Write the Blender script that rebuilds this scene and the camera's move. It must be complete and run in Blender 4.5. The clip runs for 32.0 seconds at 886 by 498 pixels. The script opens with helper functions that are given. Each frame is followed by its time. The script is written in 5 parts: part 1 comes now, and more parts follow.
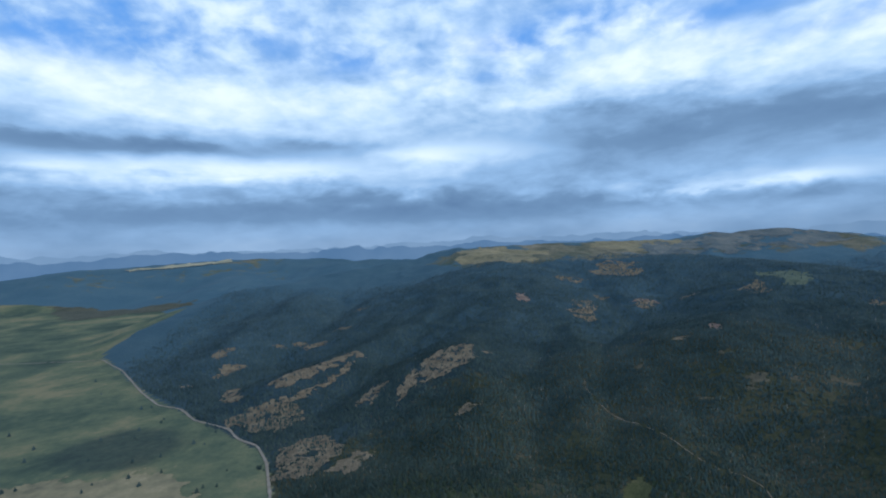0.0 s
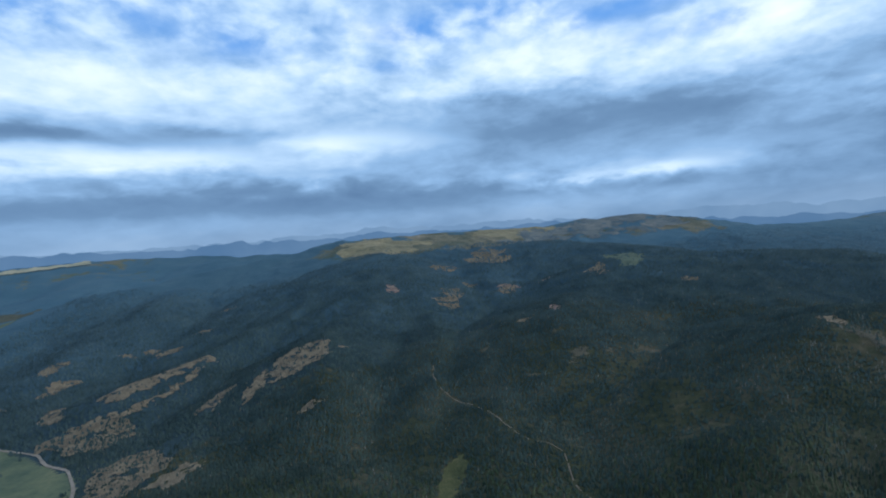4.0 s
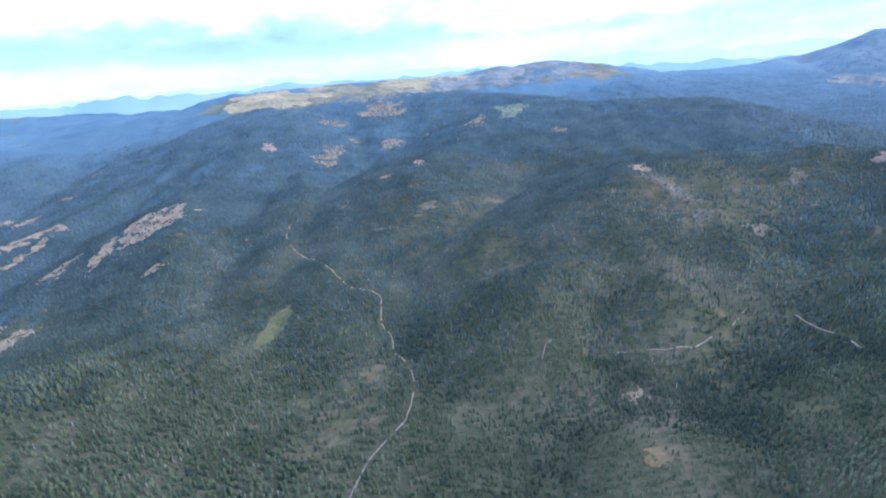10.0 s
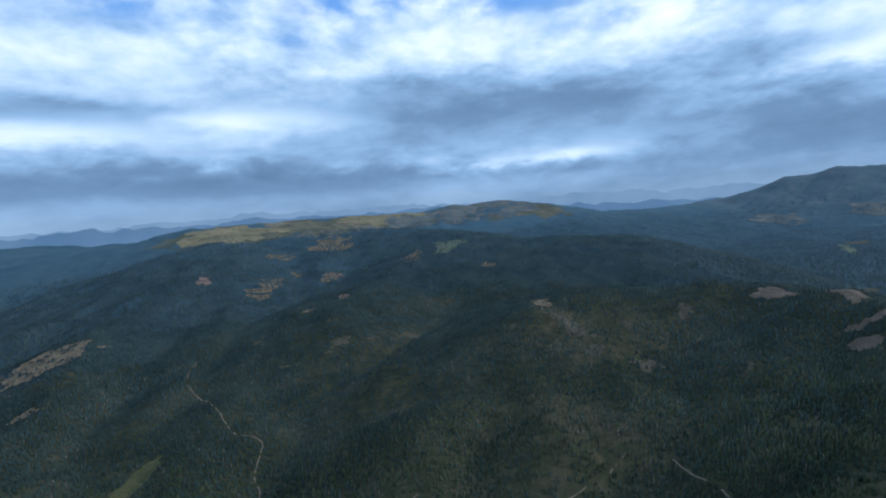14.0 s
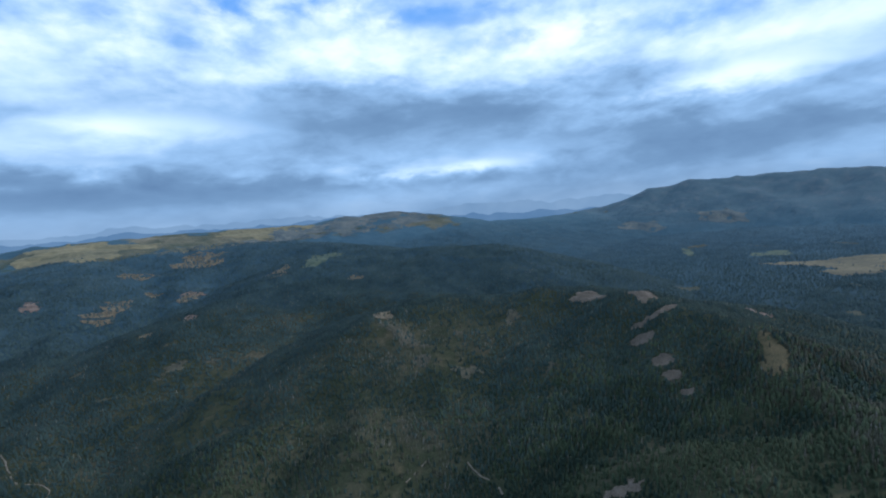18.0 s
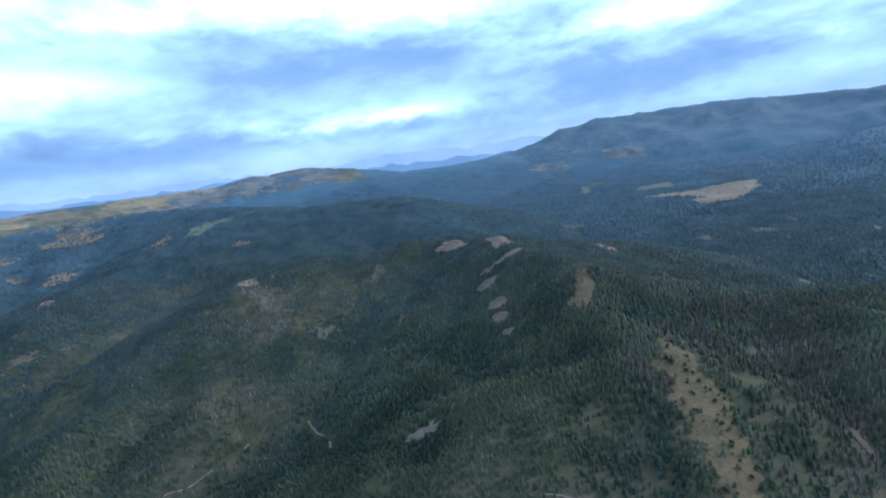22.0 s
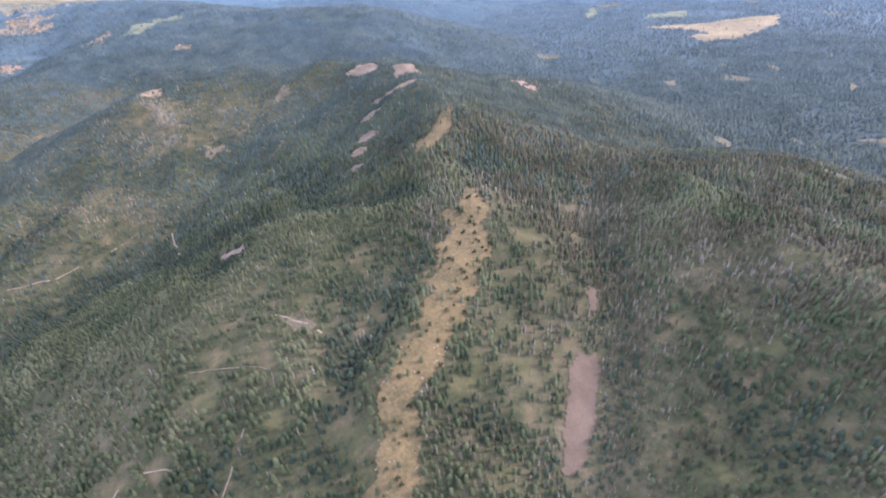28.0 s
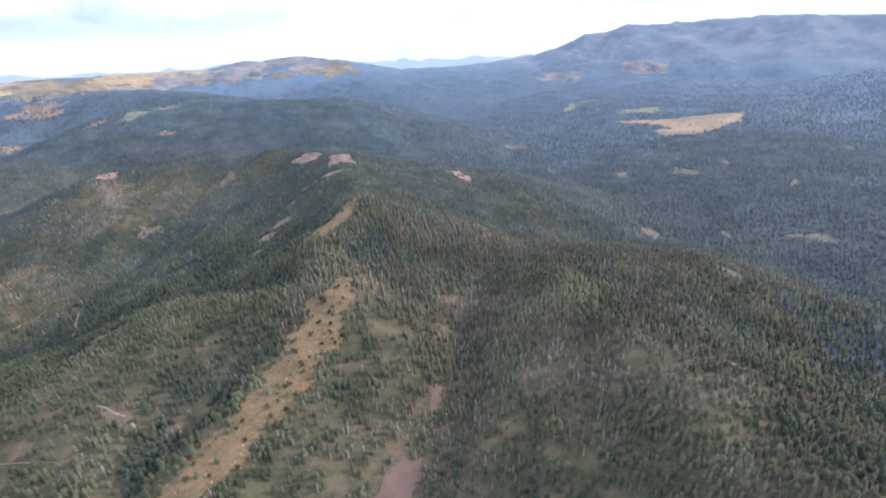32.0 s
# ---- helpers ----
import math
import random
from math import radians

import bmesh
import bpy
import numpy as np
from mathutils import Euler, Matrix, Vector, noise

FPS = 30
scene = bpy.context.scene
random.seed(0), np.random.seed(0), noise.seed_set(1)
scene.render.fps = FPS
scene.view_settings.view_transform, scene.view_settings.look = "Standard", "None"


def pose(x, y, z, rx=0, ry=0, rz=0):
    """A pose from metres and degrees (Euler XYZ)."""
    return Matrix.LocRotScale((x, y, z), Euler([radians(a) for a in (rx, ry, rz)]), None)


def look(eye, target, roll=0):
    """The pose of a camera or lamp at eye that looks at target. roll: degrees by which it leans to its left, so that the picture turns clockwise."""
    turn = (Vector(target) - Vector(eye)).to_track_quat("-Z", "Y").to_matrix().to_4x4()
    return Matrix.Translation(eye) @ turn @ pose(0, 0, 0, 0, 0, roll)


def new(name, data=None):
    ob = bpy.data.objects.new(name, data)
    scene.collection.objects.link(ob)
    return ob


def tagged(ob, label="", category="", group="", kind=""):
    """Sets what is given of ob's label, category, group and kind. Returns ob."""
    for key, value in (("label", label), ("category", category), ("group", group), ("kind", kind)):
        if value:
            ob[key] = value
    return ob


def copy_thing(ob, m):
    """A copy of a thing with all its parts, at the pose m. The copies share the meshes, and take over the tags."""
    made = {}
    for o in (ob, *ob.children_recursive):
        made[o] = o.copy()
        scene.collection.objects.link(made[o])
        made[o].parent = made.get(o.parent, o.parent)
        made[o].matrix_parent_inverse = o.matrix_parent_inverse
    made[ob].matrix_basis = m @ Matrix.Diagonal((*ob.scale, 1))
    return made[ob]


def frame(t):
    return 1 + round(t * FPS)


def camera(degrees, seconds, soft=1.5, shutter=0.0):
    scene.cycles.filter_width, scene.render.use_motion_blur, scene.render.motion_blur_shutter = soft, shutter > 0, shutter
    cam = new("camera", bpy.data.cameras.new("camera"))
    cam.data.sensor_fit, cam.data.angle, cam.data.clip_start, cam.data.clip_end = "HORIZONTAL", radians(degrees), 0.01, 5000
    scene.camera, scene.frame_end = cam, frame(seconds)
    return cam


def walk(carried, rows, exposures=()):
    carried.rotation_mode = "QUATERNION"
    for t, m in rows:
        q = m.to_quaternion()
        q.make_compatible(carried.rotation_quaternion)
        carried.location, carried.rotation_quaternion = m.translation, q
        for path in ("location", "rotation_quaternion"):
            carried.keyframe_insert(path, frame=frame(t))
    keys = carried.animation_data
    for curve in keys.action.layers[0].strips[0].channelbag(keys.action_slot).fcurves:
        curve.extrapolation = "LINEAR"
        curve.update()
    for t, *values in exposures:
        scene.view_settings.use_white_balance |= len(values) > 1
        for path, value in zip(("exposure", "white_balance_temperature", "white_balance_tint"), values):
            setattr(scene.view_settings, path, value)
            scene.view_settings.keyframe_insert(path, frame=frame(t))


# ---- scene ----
cam = camera(86.7, 32.0, 2.05)
METRES, EYE, TILT, LEAN, TURN = 1000.0, 400.0, -0.8, 2.4, 0.0
ROWS = [
    (0.0, 0.0, 0.0, 0.0, 0.0, 0.0, -0.0),
    (0.5, 0.0144, -0.0006, 0.0005, -1.44, -0.24, 0.11),
    (1.0, 0.0289, -0.0022, 0.0015, -2.96, -0.4, 0.33),
    (1.5, 0.0429, -0.004, 0.0027, -4.55, -0.33, 0.66),
    (2.0, 0.0579, -0.0056, 0.0029, -6.04, 0.06, 0.98),
    (2.5, 0.073, -0.0077, 0.0033, -7.36, 0.17, 1.22),
    (3.0, 0.0876, -0.0103, 0.0031, -8.68, -0.12, 1.49),
    (3.5, 0.1018, -0.013, 0.0036, -10.05, -0.73, 1.63),
    (5.5, 0.1608, -0.0252, 0.0045, -15.88, -3.05, 2.17),
    (6.0, 0.1743, -0.0288, 0.0044, -17.0, -4.38, 2.2),
    (6.5, 0.1885, -0.0339, 0.0044, -18.1, -8.66, 2.07),
    (7.0, 0.2023, -0.0394, 0.0034, -19.23, -13.39, 1.99),
    (7.5, 0.2171, -0.0447, 0.002, -20.09, -16.26, 2.08),
    (8.0, 0.2318, -0.0492, 0.003, -20.48, -18.0, 2.3),
    (8.5, 0.2464, -0.0541, 0.0029, -20.19, -18.35, 2.31),
    (9.0, 0.2607, -0.0586, 0.0033, -19.58, -18.45, 2.3),
    (9.5, 0.2751, -0.0634, 0.0035, -19.06, -18.75, 2.33),
    (10.0, 0.2902, -0.0682, 0.0036, -18.9, -19.23, 2.4),
    (10.5, 0.305, -0.0729, 0.004, -19.07, -19.39, 2.42),
    (11.0, 0.3194, -0.0779, 0.0043, -19.26, -19.06, 2.36),
    (11.5, 0.3332, -0.0826, 0.0046, -19.4, -16.94, 2.22),
    (12.0, 0.3478, -0.087, 0.006, -19.58, -13.59, 2.03),
    (12.5, 0.3628, -0.0917, 0.0068, -19.75, -10.21, 1.79),
    (13.0, 0.3774, -0.0969, 0.0073, -19.96, -7.26, 1.7),
    (13.5, 0.3916, -0.1022, 0.0083, -20.39, -4.96, 1.72),
    (14.0, 0.4059, -0.1085, 0.009, -21.87, -3.64, 2.05),
    (14.5, 0.4201, -0.1148, 0.0088, -23.86, -3.31, 2.73),
    (16.5, 0.4762, -0.1442, 0.0096, -28.94, -1.76, 2.73),
    (17.0, 0.4899, -0.1518, 0.0093, -29.86, -2.01, 2.9),
    (17.5, 0.5036, -0.1597, 0.0091, -31.18, -2.47, 2.92),
    (18.0, 0.5167, -0.1678, 0.0094, -32.77, -2.85, 2.9),
    (18.5, 0.5308, -0.1762, 0.0095, -34.18, -2.96, 2.92),
    (19.0, 0.5439, -0.1852, 0.0097, -35.34, -2.95, 2.93),
    (19.5, 0.5564, -0.1941, 0.0095, -36.28, -3.33, 3.25),
    (20.0, 0.5686, -0.2031, 0.0094, -37.29, -5.16, 3.99),
    (20.5, 0.5811, -0.2124, 0.0091, -38.63, -6.84, 4.82),
    (21.0, 0.5938, -0.2221, 0.0089, -39.9, -8.11, 5.51),
    (21.5, 0.6062, -0.2316, 0.0088, -40.74, -9.04, 6.24),
    (22.0, 0.6186, -0.2415, 0.0086, -41.07, -9.6, 6.65),
    (22.5, 0.6313, -0.2514, 0.0081, -41.24, -10.33, 6.73),
    (23.0, 0.6432, -0.2613, 0.0073, -41.35, -12.33, 6.57),
    (23.5, 0.6557, -0.2717, 0.0061, -41.01, -15.38, 6.12),
    (24.0, 0.6676, -0.2821, 0.0059, -40.57, -18.47, 5.58),
    (24.5, 0.6802, -0.2923, 0.006, -40.17, -21.33, 5.05),
    (25.0, 0.6925, -0.3027, 0.0056, -39.99, -23.92, 4.67),
    (25.5, 0.7048, -0.313, 0.0053, -39.95, -26.26, 4.31),
    (27.5, 0.7561, -0.3531, 0.0064, -38.46, -30.51, 2.93),
    (28.0, 0.7693, -0.3628, 0.0069, -37.44, -30.43, 2.71),
    (28.5, 0.7828, -0.3723, 0.0075, -36.42, -29.42, 2.54),
    (29.0, 0.7964, -0.3817, 0.0082, -35.82, -27.72, 2.46),
    (29.5, 0.8098, -0.3911, 0.0087, -35.8, -25.87, 2.38),
    (30.0, 0.8236, -0.4004, 0.0095, -35.84, -23.95, 2.36),
    (30.5, 0.8375, -0.4097, 0.0102, -35.66, -22.82, 2.21),
    (31.0, 0.8513, -0.4189, 0.0109, -35.49, -22.07, 2.09),
    (31.5, 0.865, -0.428, 0.0116, -35.5, -21.57, 2.02),
    (32.0, 0.8787, -0.4371, 0.0123, -35.56, -20.92, 1.99),
]
EXPOSURES = [
    (0.0, 0.04, 5900, 9), (3.0, 0.04, 5900, 8), (6.0, 0.10, 5900, 8), (6.5, 0.55, 5800, 9), (7.0, 1.40, 5300, 16), (8.0, 2.02, 5400, 18), (9.0, 1.97, 5500, 22), (11.0, 1.85, 5800, 28),
    (12.0, 1.12, 6080, 20), (13.0, 0.22, 5900, 13), (14.0, 0.08, 5900, 9), (19.0, 0.22, 5850, 9), (20.0, 0.34, 5850, 9), (21.0, 0.74, 5800, 9),
    (22.0, 0.94, 5550, 15), (23.0, 1.13, 5300, 24), (24.0, 1.67, 5200, 23), (25.0, 2.11, 5600, 27), (28.0, 2.44, 7150, 39), (30.0, 2.27, 7150, 41), (32.0, 2.03, 7150, 39),
]
walk(cam, [(t, pose(0, 0, EYE, TILT, LEAN, TURN) @ pose(METRES * x, METRES * y, METRES * z, 90 + pitch, roll, yaw)) for t, x, y, z, yaw, pitch, roll in ROWS], EXPOSURES)


# ---- sky and sun ----
SUN_ELEVATION, SUN_TURN = 29.0, 112.0          # degrees; the sun stands to the right of the view, veiled by cloud

world = bpy.data.worlds.new("cloudy_sky")
scene.world = world
world.use_nodes = True


class Nodes:
    """Short calls to build a node tree."""

    def __init__(self, tree):
        self.tree = tree
        tree.nodes.clear()

    def add(self, kind, **settings):
        node = self.tree.nodes.new(kind)
        for key, value in settings.items():
            if key == "values":
                for name, v in value.items():
                    if isinstance(v, bpy.types.NodeSocket):
                        self.tree.links.new(v, node.inputs[name])
                    else:
                        node.inputs[name].default_value = v
            else:
                setattr(node, key, value)
        return node

    def math(self, op, a, b=0.0, clamp=False):
        n = self.add("ShaderNodeMath", operation=op, use_clamp=clamp, values={0: a, 1: b})
        return n.outputs[0]

    def ramp(self, fac, *stops):
        n = self.add("ShaderNodeValToRGB", values={0: fac})
        els = n.color_ramp.elements
        while len(els) < len(stops):
            els.new(0.5)
        for e, (p, c) in zip(els, stops):
            e.position = p
            e.color = (*c, 1) if len(c) == 3 else c
        return n.outputs[0]

    def step(self, v, lo, hi, a=0.0, b=1.0):
        n = self.add("ShaderNodeMapRange", interpolation_type="SMOOTHSTEP", values={0: v, 1: lo, 2: hi, 3: a, 4: b})
        return n.outputs[0]

    def mix(self, fac, a, b, blend="MIX"):
        n = self.add("ShaderNodeMix", data_type="RGBA", blend_type=blend)
        for socket, v in ((n.inputs[0], fac), (n.inputs[6], a), (n.inputs[7], b)):
            if isinstance(v, bpy.types.NodeSocket):
                self.tree.links.new(v, socket)
            else:
                socket.default_value = v if isinstance(v, (int, float)) else (*v, 1)
        return n.outputs[2]

    def noise(self, vector, scale, detail=4.0, roughness=0.55, distortion=0.0):
        n = self.add("ShaderNodeTexNoise", values={"Vector": vector, "Scale": scale, "Detail": detail, "Roughness": roughness, "Distortion": distortion})
        return n.outputs[0]


# bright cloud banks: azimuth, elevation, their spreads in degrees, gain
BRIGHT_BANKS = (
    (-24, 8.9, 17, 1.3, 0.36), (2, 10.6, 9, 1.4, 0.26), (-25, 15.8, 19, 2.5, 0.20), (36, 4.9, 6, 0.7, 0.26), (36, 5.2, 12, 1.6, 0.14),
    (27, 18.2, 13, 2.4, 0.16), (5, 22.4, 6, 1.6, 0.18), (64, 10.8, 8, 1.4, 0.36), (70, 14.0, 12, 2.4, 0.22), (48, 16.5, 12, 2.5, 0.10), (-6, 6.9, 9, 0.7, 0.10), (12, 16.5, 9, 1.6, 0.12), (52, 19.0, 8, 1.6, 0.14), (-38, 17.6, 7, 1.2, 0.12),
)
# grey undersides and rain bands
GREY_BANKS = (
    (-37, 11.0, 12, 0.8, 0.19), (26, 11.2, 13, 2.4, 0.16), (42, 11.4, 8, 2.4, 0.14), (0, 4.1, 60, 1.7, 0.17), (22, 14.3, 9, 1.2, 0.12),
    (72, 5.6, 14, 1.6, 0.12), (52, 7.6, 9, 1.3, 0.08), (-14, 11.8, 9, 0.7, 0.10), (-44, 6.2, 9, 0.9, 0.12),
)
# openings to the blue: azimuth, elevation, spreads
BLUE_GAPS = ((-29, 23.5, 13, 3.2, 1.0), (-40, 20.5, 8, 2.2, 0.8), (-9, 20.8, 6, 1.4, 0.7), (6, 19.3, 6, 0.9, 0.55), (10, 22.0, 5, 1.3, 0.7), (20, 23.5, 9, 1.8, 0.9), (36, 21.5, 7, 1.2, 0.7), (60, 17.4, 6, 1.4, 0.6), (44, 18.5, 8, 1.0, 0.5))


def build_sky():
    n = Nodes(world.node_tree)
    way = n.add("ShaderNodeTexCoord").outputs["Generated"]
    x, y, z = n.add("ShaderNodeSeparateXYZ", values={0: way}).outputs
    turn = n.math("MULTIPLY", n.math("ARCTAN2", x, y), 57.29578)
    rise = n.math("MULTIPLY", n.math("ARCSINE", z), 57.29578)
    # a flat cloud deck seen in perspective, and layers drawn out sideways
    deep = n.math("ADD", n.math("MAXIMUM", z, 0.0), 0.34)
    deck = n.add("ShaderNodeCombineXYZ", values={0: n.math("DIVIDE", x, deep), 1: n.math("DIVIDE", y, deep)}).outputs[0]
    flat = n.add("ShaderNodeCombineXYZ", values={0: x, 1: y, 2: n.math("MULTIPLY", z, 2.7)}).outputs[0]
    drift = n.noise(flat, 3.2, 3.0, 0.5)
    puffs = n.noise(deck, 3.3, 4.0, 0.5, 0.15)
    flecks = n.noise(deck, 10.5, 5.0, 0.55, 0.2)
    tufts = n.noise(flat, 17.0, 4.0, 0.55, 0.3)
    wisps = n.noise(flat, 7.0, 4.0, 0.5, 0.4)

    def around(v):
        return n.math("SUBTRACT", v, 0.5)

    def banks(rows):
        """Soft-edged ovals in the sky, added up."""
        total = 0.0
        for a, e, wide, tall, gain in rows:
            u = n.math("DIVIDE", n.math("SUBTRACT", turn2, float(a)), float(wide))
            v = n.math("DIVIDE", n.math("SUBTRACT", rise2, float(e)), float(tall))
            d = n.math("ADD", n.math("MULTIPLY", u, u), n.math("MULTIPLY", v, v))
            total = n.math("ADD", total, n.math("MULTIPLY", n.math("POWER", 2.718, n.math("MULTIPLY", d, -1.0)), gain))
        return total

    # the banks' edges are frayed by the drift and the tufts
    turn2 = n.math("ADD", turn, n.math("ADD", n.math("MULTIPLY", around(drift), 22.0), n.math("MULTIPLY", around(tufts), 5.0)))
    rise2 = n.math("ADD", rise, n.math("ADD", n.math("MULTIPLY", around(wisps), 2.6), n.math("MULTIPLY", around(tufts), 0.9)))
    high = n.step(rise, 10.0, 19.0)
    light = n.math("ADD", 0.445, n.math("MULTIPLY", around(drift), 0.30))
    light = n.math("ADD", light, n.math("MULTIPLY", around(wisps), n.math("SUBTRACT", 0.24, n.math("MULTIPLY", high, 0.12))))
    light = n.math("ADD", light, n.math("MULTIPLY", around(tufts), 0.18))
    light = n.math("ADD", light, n.math("MULTIPLY", high, n.math("ADD", 0.16, n.math("ADD", n.math("MULTIPLY", around(puffs), 0.55), n.math("MULTIPLY", around(flecks), 0.42)))))
    light = n.math("SUBTRACT", n.math("ADD", light, banks(BRIGHT_BANKS)), banks(GREY_BANKS))
    cloud = n.ramp(light, (0.14, (0.110, 0.192, 0.328)), (0.34, (0.180, 0.294, 0.458)), (0.48, (0.318, 0.492, 0.725)), (0.63, (0.57, 0.738, 0.925)), (0.78, (0.84, 0.94, 1.03)), (0.98, (1.04, 1.09, 1.13)))
    clear = n.add("ShaderNodeTexSky", sky_type="NISHITA", sun_disc=False, sun_elevation=radians(SUN_ELEVATION), sun_rotation=radians(SUN_TURN), altitude=2500.0)
    blue = n.mix(0.75, n.mix(1.0, clear.outputs[0], (0.09, 0.09, 0.09), "MULTIPLY"), (0.14, 0.40, 0.94))
    veiled = n.math("ADD", n.math("MULTIPLY", puffs, 0.6), n.math("MULTIPLY", flecks, 0.4))
    gap = n.math("ADD", banks(BLUE_GAPS), n.math("MULTIPLY", n.step(rise, 17.0, 26.0), 0.35))
    gap = n.math("MULTIPLY", n.math("MINIMUM", gap, 1.0), n.step(veiled, 0.62, 0.40))
    sky = n.mix(n.math("MULTIPLY", gap, 0.9), cloud, blue)
    # rain haze along the horizon
    veil = n.ramp(n.noise(flat, 4.0, 3.0), (0.35, (0.185, 0.29, 0.44)), (0.65, (0.31, 0.43, 0.59)))
    sky = n.mix(n.step(rise, 0.2, 3.4, 0.75, 0.0), sky, veil)
    ground = n.mix(n.step(z, -0.12, -0.05), (0.03, 0.045, 0.05), sky)
    back = n.add("ShaderNodeBackground", values={0: ground, 1: 1.0})
    out = n.add("ShaderNodeOutputWorld")
    n.tree.links.new(back.outputs[0], out.inputs[0])


build_sky()
sun = new("sun", bpy.data.lights.new("sun", "SUN"))
sun.data.energy, sun.data.angle, sun.data.color = 1.5, radians(14), (1.0, 0.95, 0.88)
sun.matrix_world = look((1500 + 900 * math.sin(radians(SUN_TURN)), 900 * math.cos(radians(SUN_TURN)), 1400), (1500, 0, 1400 - 900 * math.tan(radians(SUN_ELEVATION))))


# ---- materials ----
def material(name):
    m = bpy.data.materials.new(name)
    m.use_nodes = True
    return m, Nodes(m.node_tree)


def finish(n, colour, roughness=0.9, bump=None, strength=0.5, distance=1.0, specular=0.2, canopy=0.0):
    b = n.add("ShaderNodeBsdfPrincipled", values={"Base Color": colour, "Roughness": roughness, "Specular IOR Level": specular})
    if bump is not None:
        h = n.add("ShaderNodeBump", values={"Height": bump, "Strength": strength, "Distance": distance})
        n.tree.links.new(h.outputs[0], b.inputs["Normal"])
        if canopy:
            # a crown scatters light like the rounded canopy of its slope, not like a hard cone
            own = n.add("ShaderNodeVectorMath", operation="SCALE", values={0: n.add("ShaderNodeNewGeometry").outputs["Normal"], 3: 1 - canopy})
            lie = n.add("ShaderNodeVectorMath", operation="SCALE", values={0: n.add("ShaderNodeAttribute", attribute_name="lie").outputs["Vector"], 3: canopy})
            up = n.add("ShaderNodeVectorMath", operation="ADD", values={0: own.outputs[0], 1: lie.outputs[0]})
            n.tree.links.new(n.add("ShaderNodeVectorMath", operation="NORMALIZE", values={0: up.outputs[0]}).outputs[0], h.inputs["Normal"])
    out = n.add("ShaderNodeOutputMaterial")
    n.tree.links.new(b.outputs[0], out.inputs[0])


def place(n):
    return n.add("ShaderNodeNewGeometry").outputs["Position"]


def ground_material():
    m, n = material("mountain_ground")
    p = place(n)
    wood = n.add("ShaderNodeAttribute", attribute_name="wood").outputs["Fac"]
    grass = n.add("ShaderNodeAttribute", attribute_name="grass").outputs["Fac"]
    dry = n.add("ShaderNodeAttribute", attribute_name="dry").outputs["Fac"]
    big, small, tiny = n.noise(p, 0.012, 5.0), n.noise(p, 0.07, 5.0, 0.65), n.noise(p, 0.45, 3.0, 0.6)
    floor = n.ramp(n.math("ADD", n.math("MULTIPLY", big, 0.5), n.math("MULTIPLY", small, 0.5)),
                   (0.36, (0.034, 0.041, 0.022)), (0.48, (0.050, 0.053, 0.029)), (0.58, (0.072, 0.066, 0.041)), (0.68, (0.104, 0.089, 0.059)))
    floor = n.mix(n.step(tiny, 0.35, 0.7), floor, n.mix(1.0, floor, (0.7, 0.7, 0.7), "MULTIPLY"))
    soil = n.ramp(n.math("ADD", n.math("MULTIPLY", n.noise(p, 0.03, 4.0), 0.55), n.math("MULTIPLY", small, 0.45)),
                  (0.36, (0.034, 0.038, 0.019)), (0.47, (0.051, 0.048, 0.026)), (0.56, (0.072, 0.060, 0.036)), (0.70, (0.106, 0.084, 0.053)))
    bare = n.math("ADD", dry, n.math("MULTIPLY", n.math("SUBTRACT", n.noise(p, 0.03, 6.0, 0.7), 0.5), 2.0))
    floor = n.mix(n.step(bare, 0.40, 0.75), floor, soil)
    # glades: dry tan grass and olive grass, frayed at their edges
    ragged = n.math("MULTIPLY", n.math("SUBTRACT", n.noise(p, 0.07, 7.0, 0.75), 0.5), 2.6)
    tan_grass = n.ramp(n.math("ADD", n.math("MULTIPLY", small, 0.6), n.math("MULTIPLY", tiny, 0.4)), (0.34, (0.044, 0.042, 0.023)), (0.5, (0.074, 0.061, 0.035)), (0.66, (0.113, 0.087, 0.054)))
    olive_grass = n.ramp(n.math("ADD", n.math("MULTIPLY", small, 0.6), n.math("MULTIPLY", tiny, 0.4)), (0.34, (0.039, 0.043, 0.021)), (0.5, (0.060, 0.060, 0.028)), (0.66, (0.086, 0.079, 0.040)))
    olive = n.add("ShaderNodeAttribute", attribute_name="olive").outputs["Fac"]
    tan = n.add("ShaderNodeAttribute", attribute_name="tan").outputs["Fac"]
    floor = n.mix(n.step(n.math("ADD", olive, ragged), 0.1, 1.3, 0.0, 0.85), floor, olive_grass)
    floor = n.mix(n.step(n.math("ADD", tan, ragged), 0.1, 1.3, 0.0, 0.85), floor, tan_grass)
    meadow = n.ramp(n.math("ADD", n.math("MULTIPLY", n.noise(p, 0.0045, 6.0, 0.62), 0.75), n.math("MULTIPLY", small, 0.25)),
                    (0.36, (0.044, 0.066, 0.046)), (0.48, (0.090, 0.092, 0.064)), (0.58, (0.155, 0.134, 0.092)), (0.68, (0.25, 0.205, 0.145)))
    moist = n.add("ShaderNodeAttribute", attribute_name="moist").outputs["Fac"]
    damp = n.ramp(n.math("ADD", n.math("MULTIPLY", n.noise(p, 0.0055, 6.0, 0.6), 0.8), n.math("MULTIPLY", small, 0.2)),
                  (0.37, (0.038, 0.056, 0.042)), (0.46, (0.070, 0.090, 0.058)), (0.54, (0.110, 0.122, 0.070)), (0.64, (0.195, 0.165, 0.092)))
    meadow = n.mix(moist, meadow, damp)
    dark_spot = n.add("ShaderNodeAttribute", attribute_name="dark_spot").outputs["Fac"]
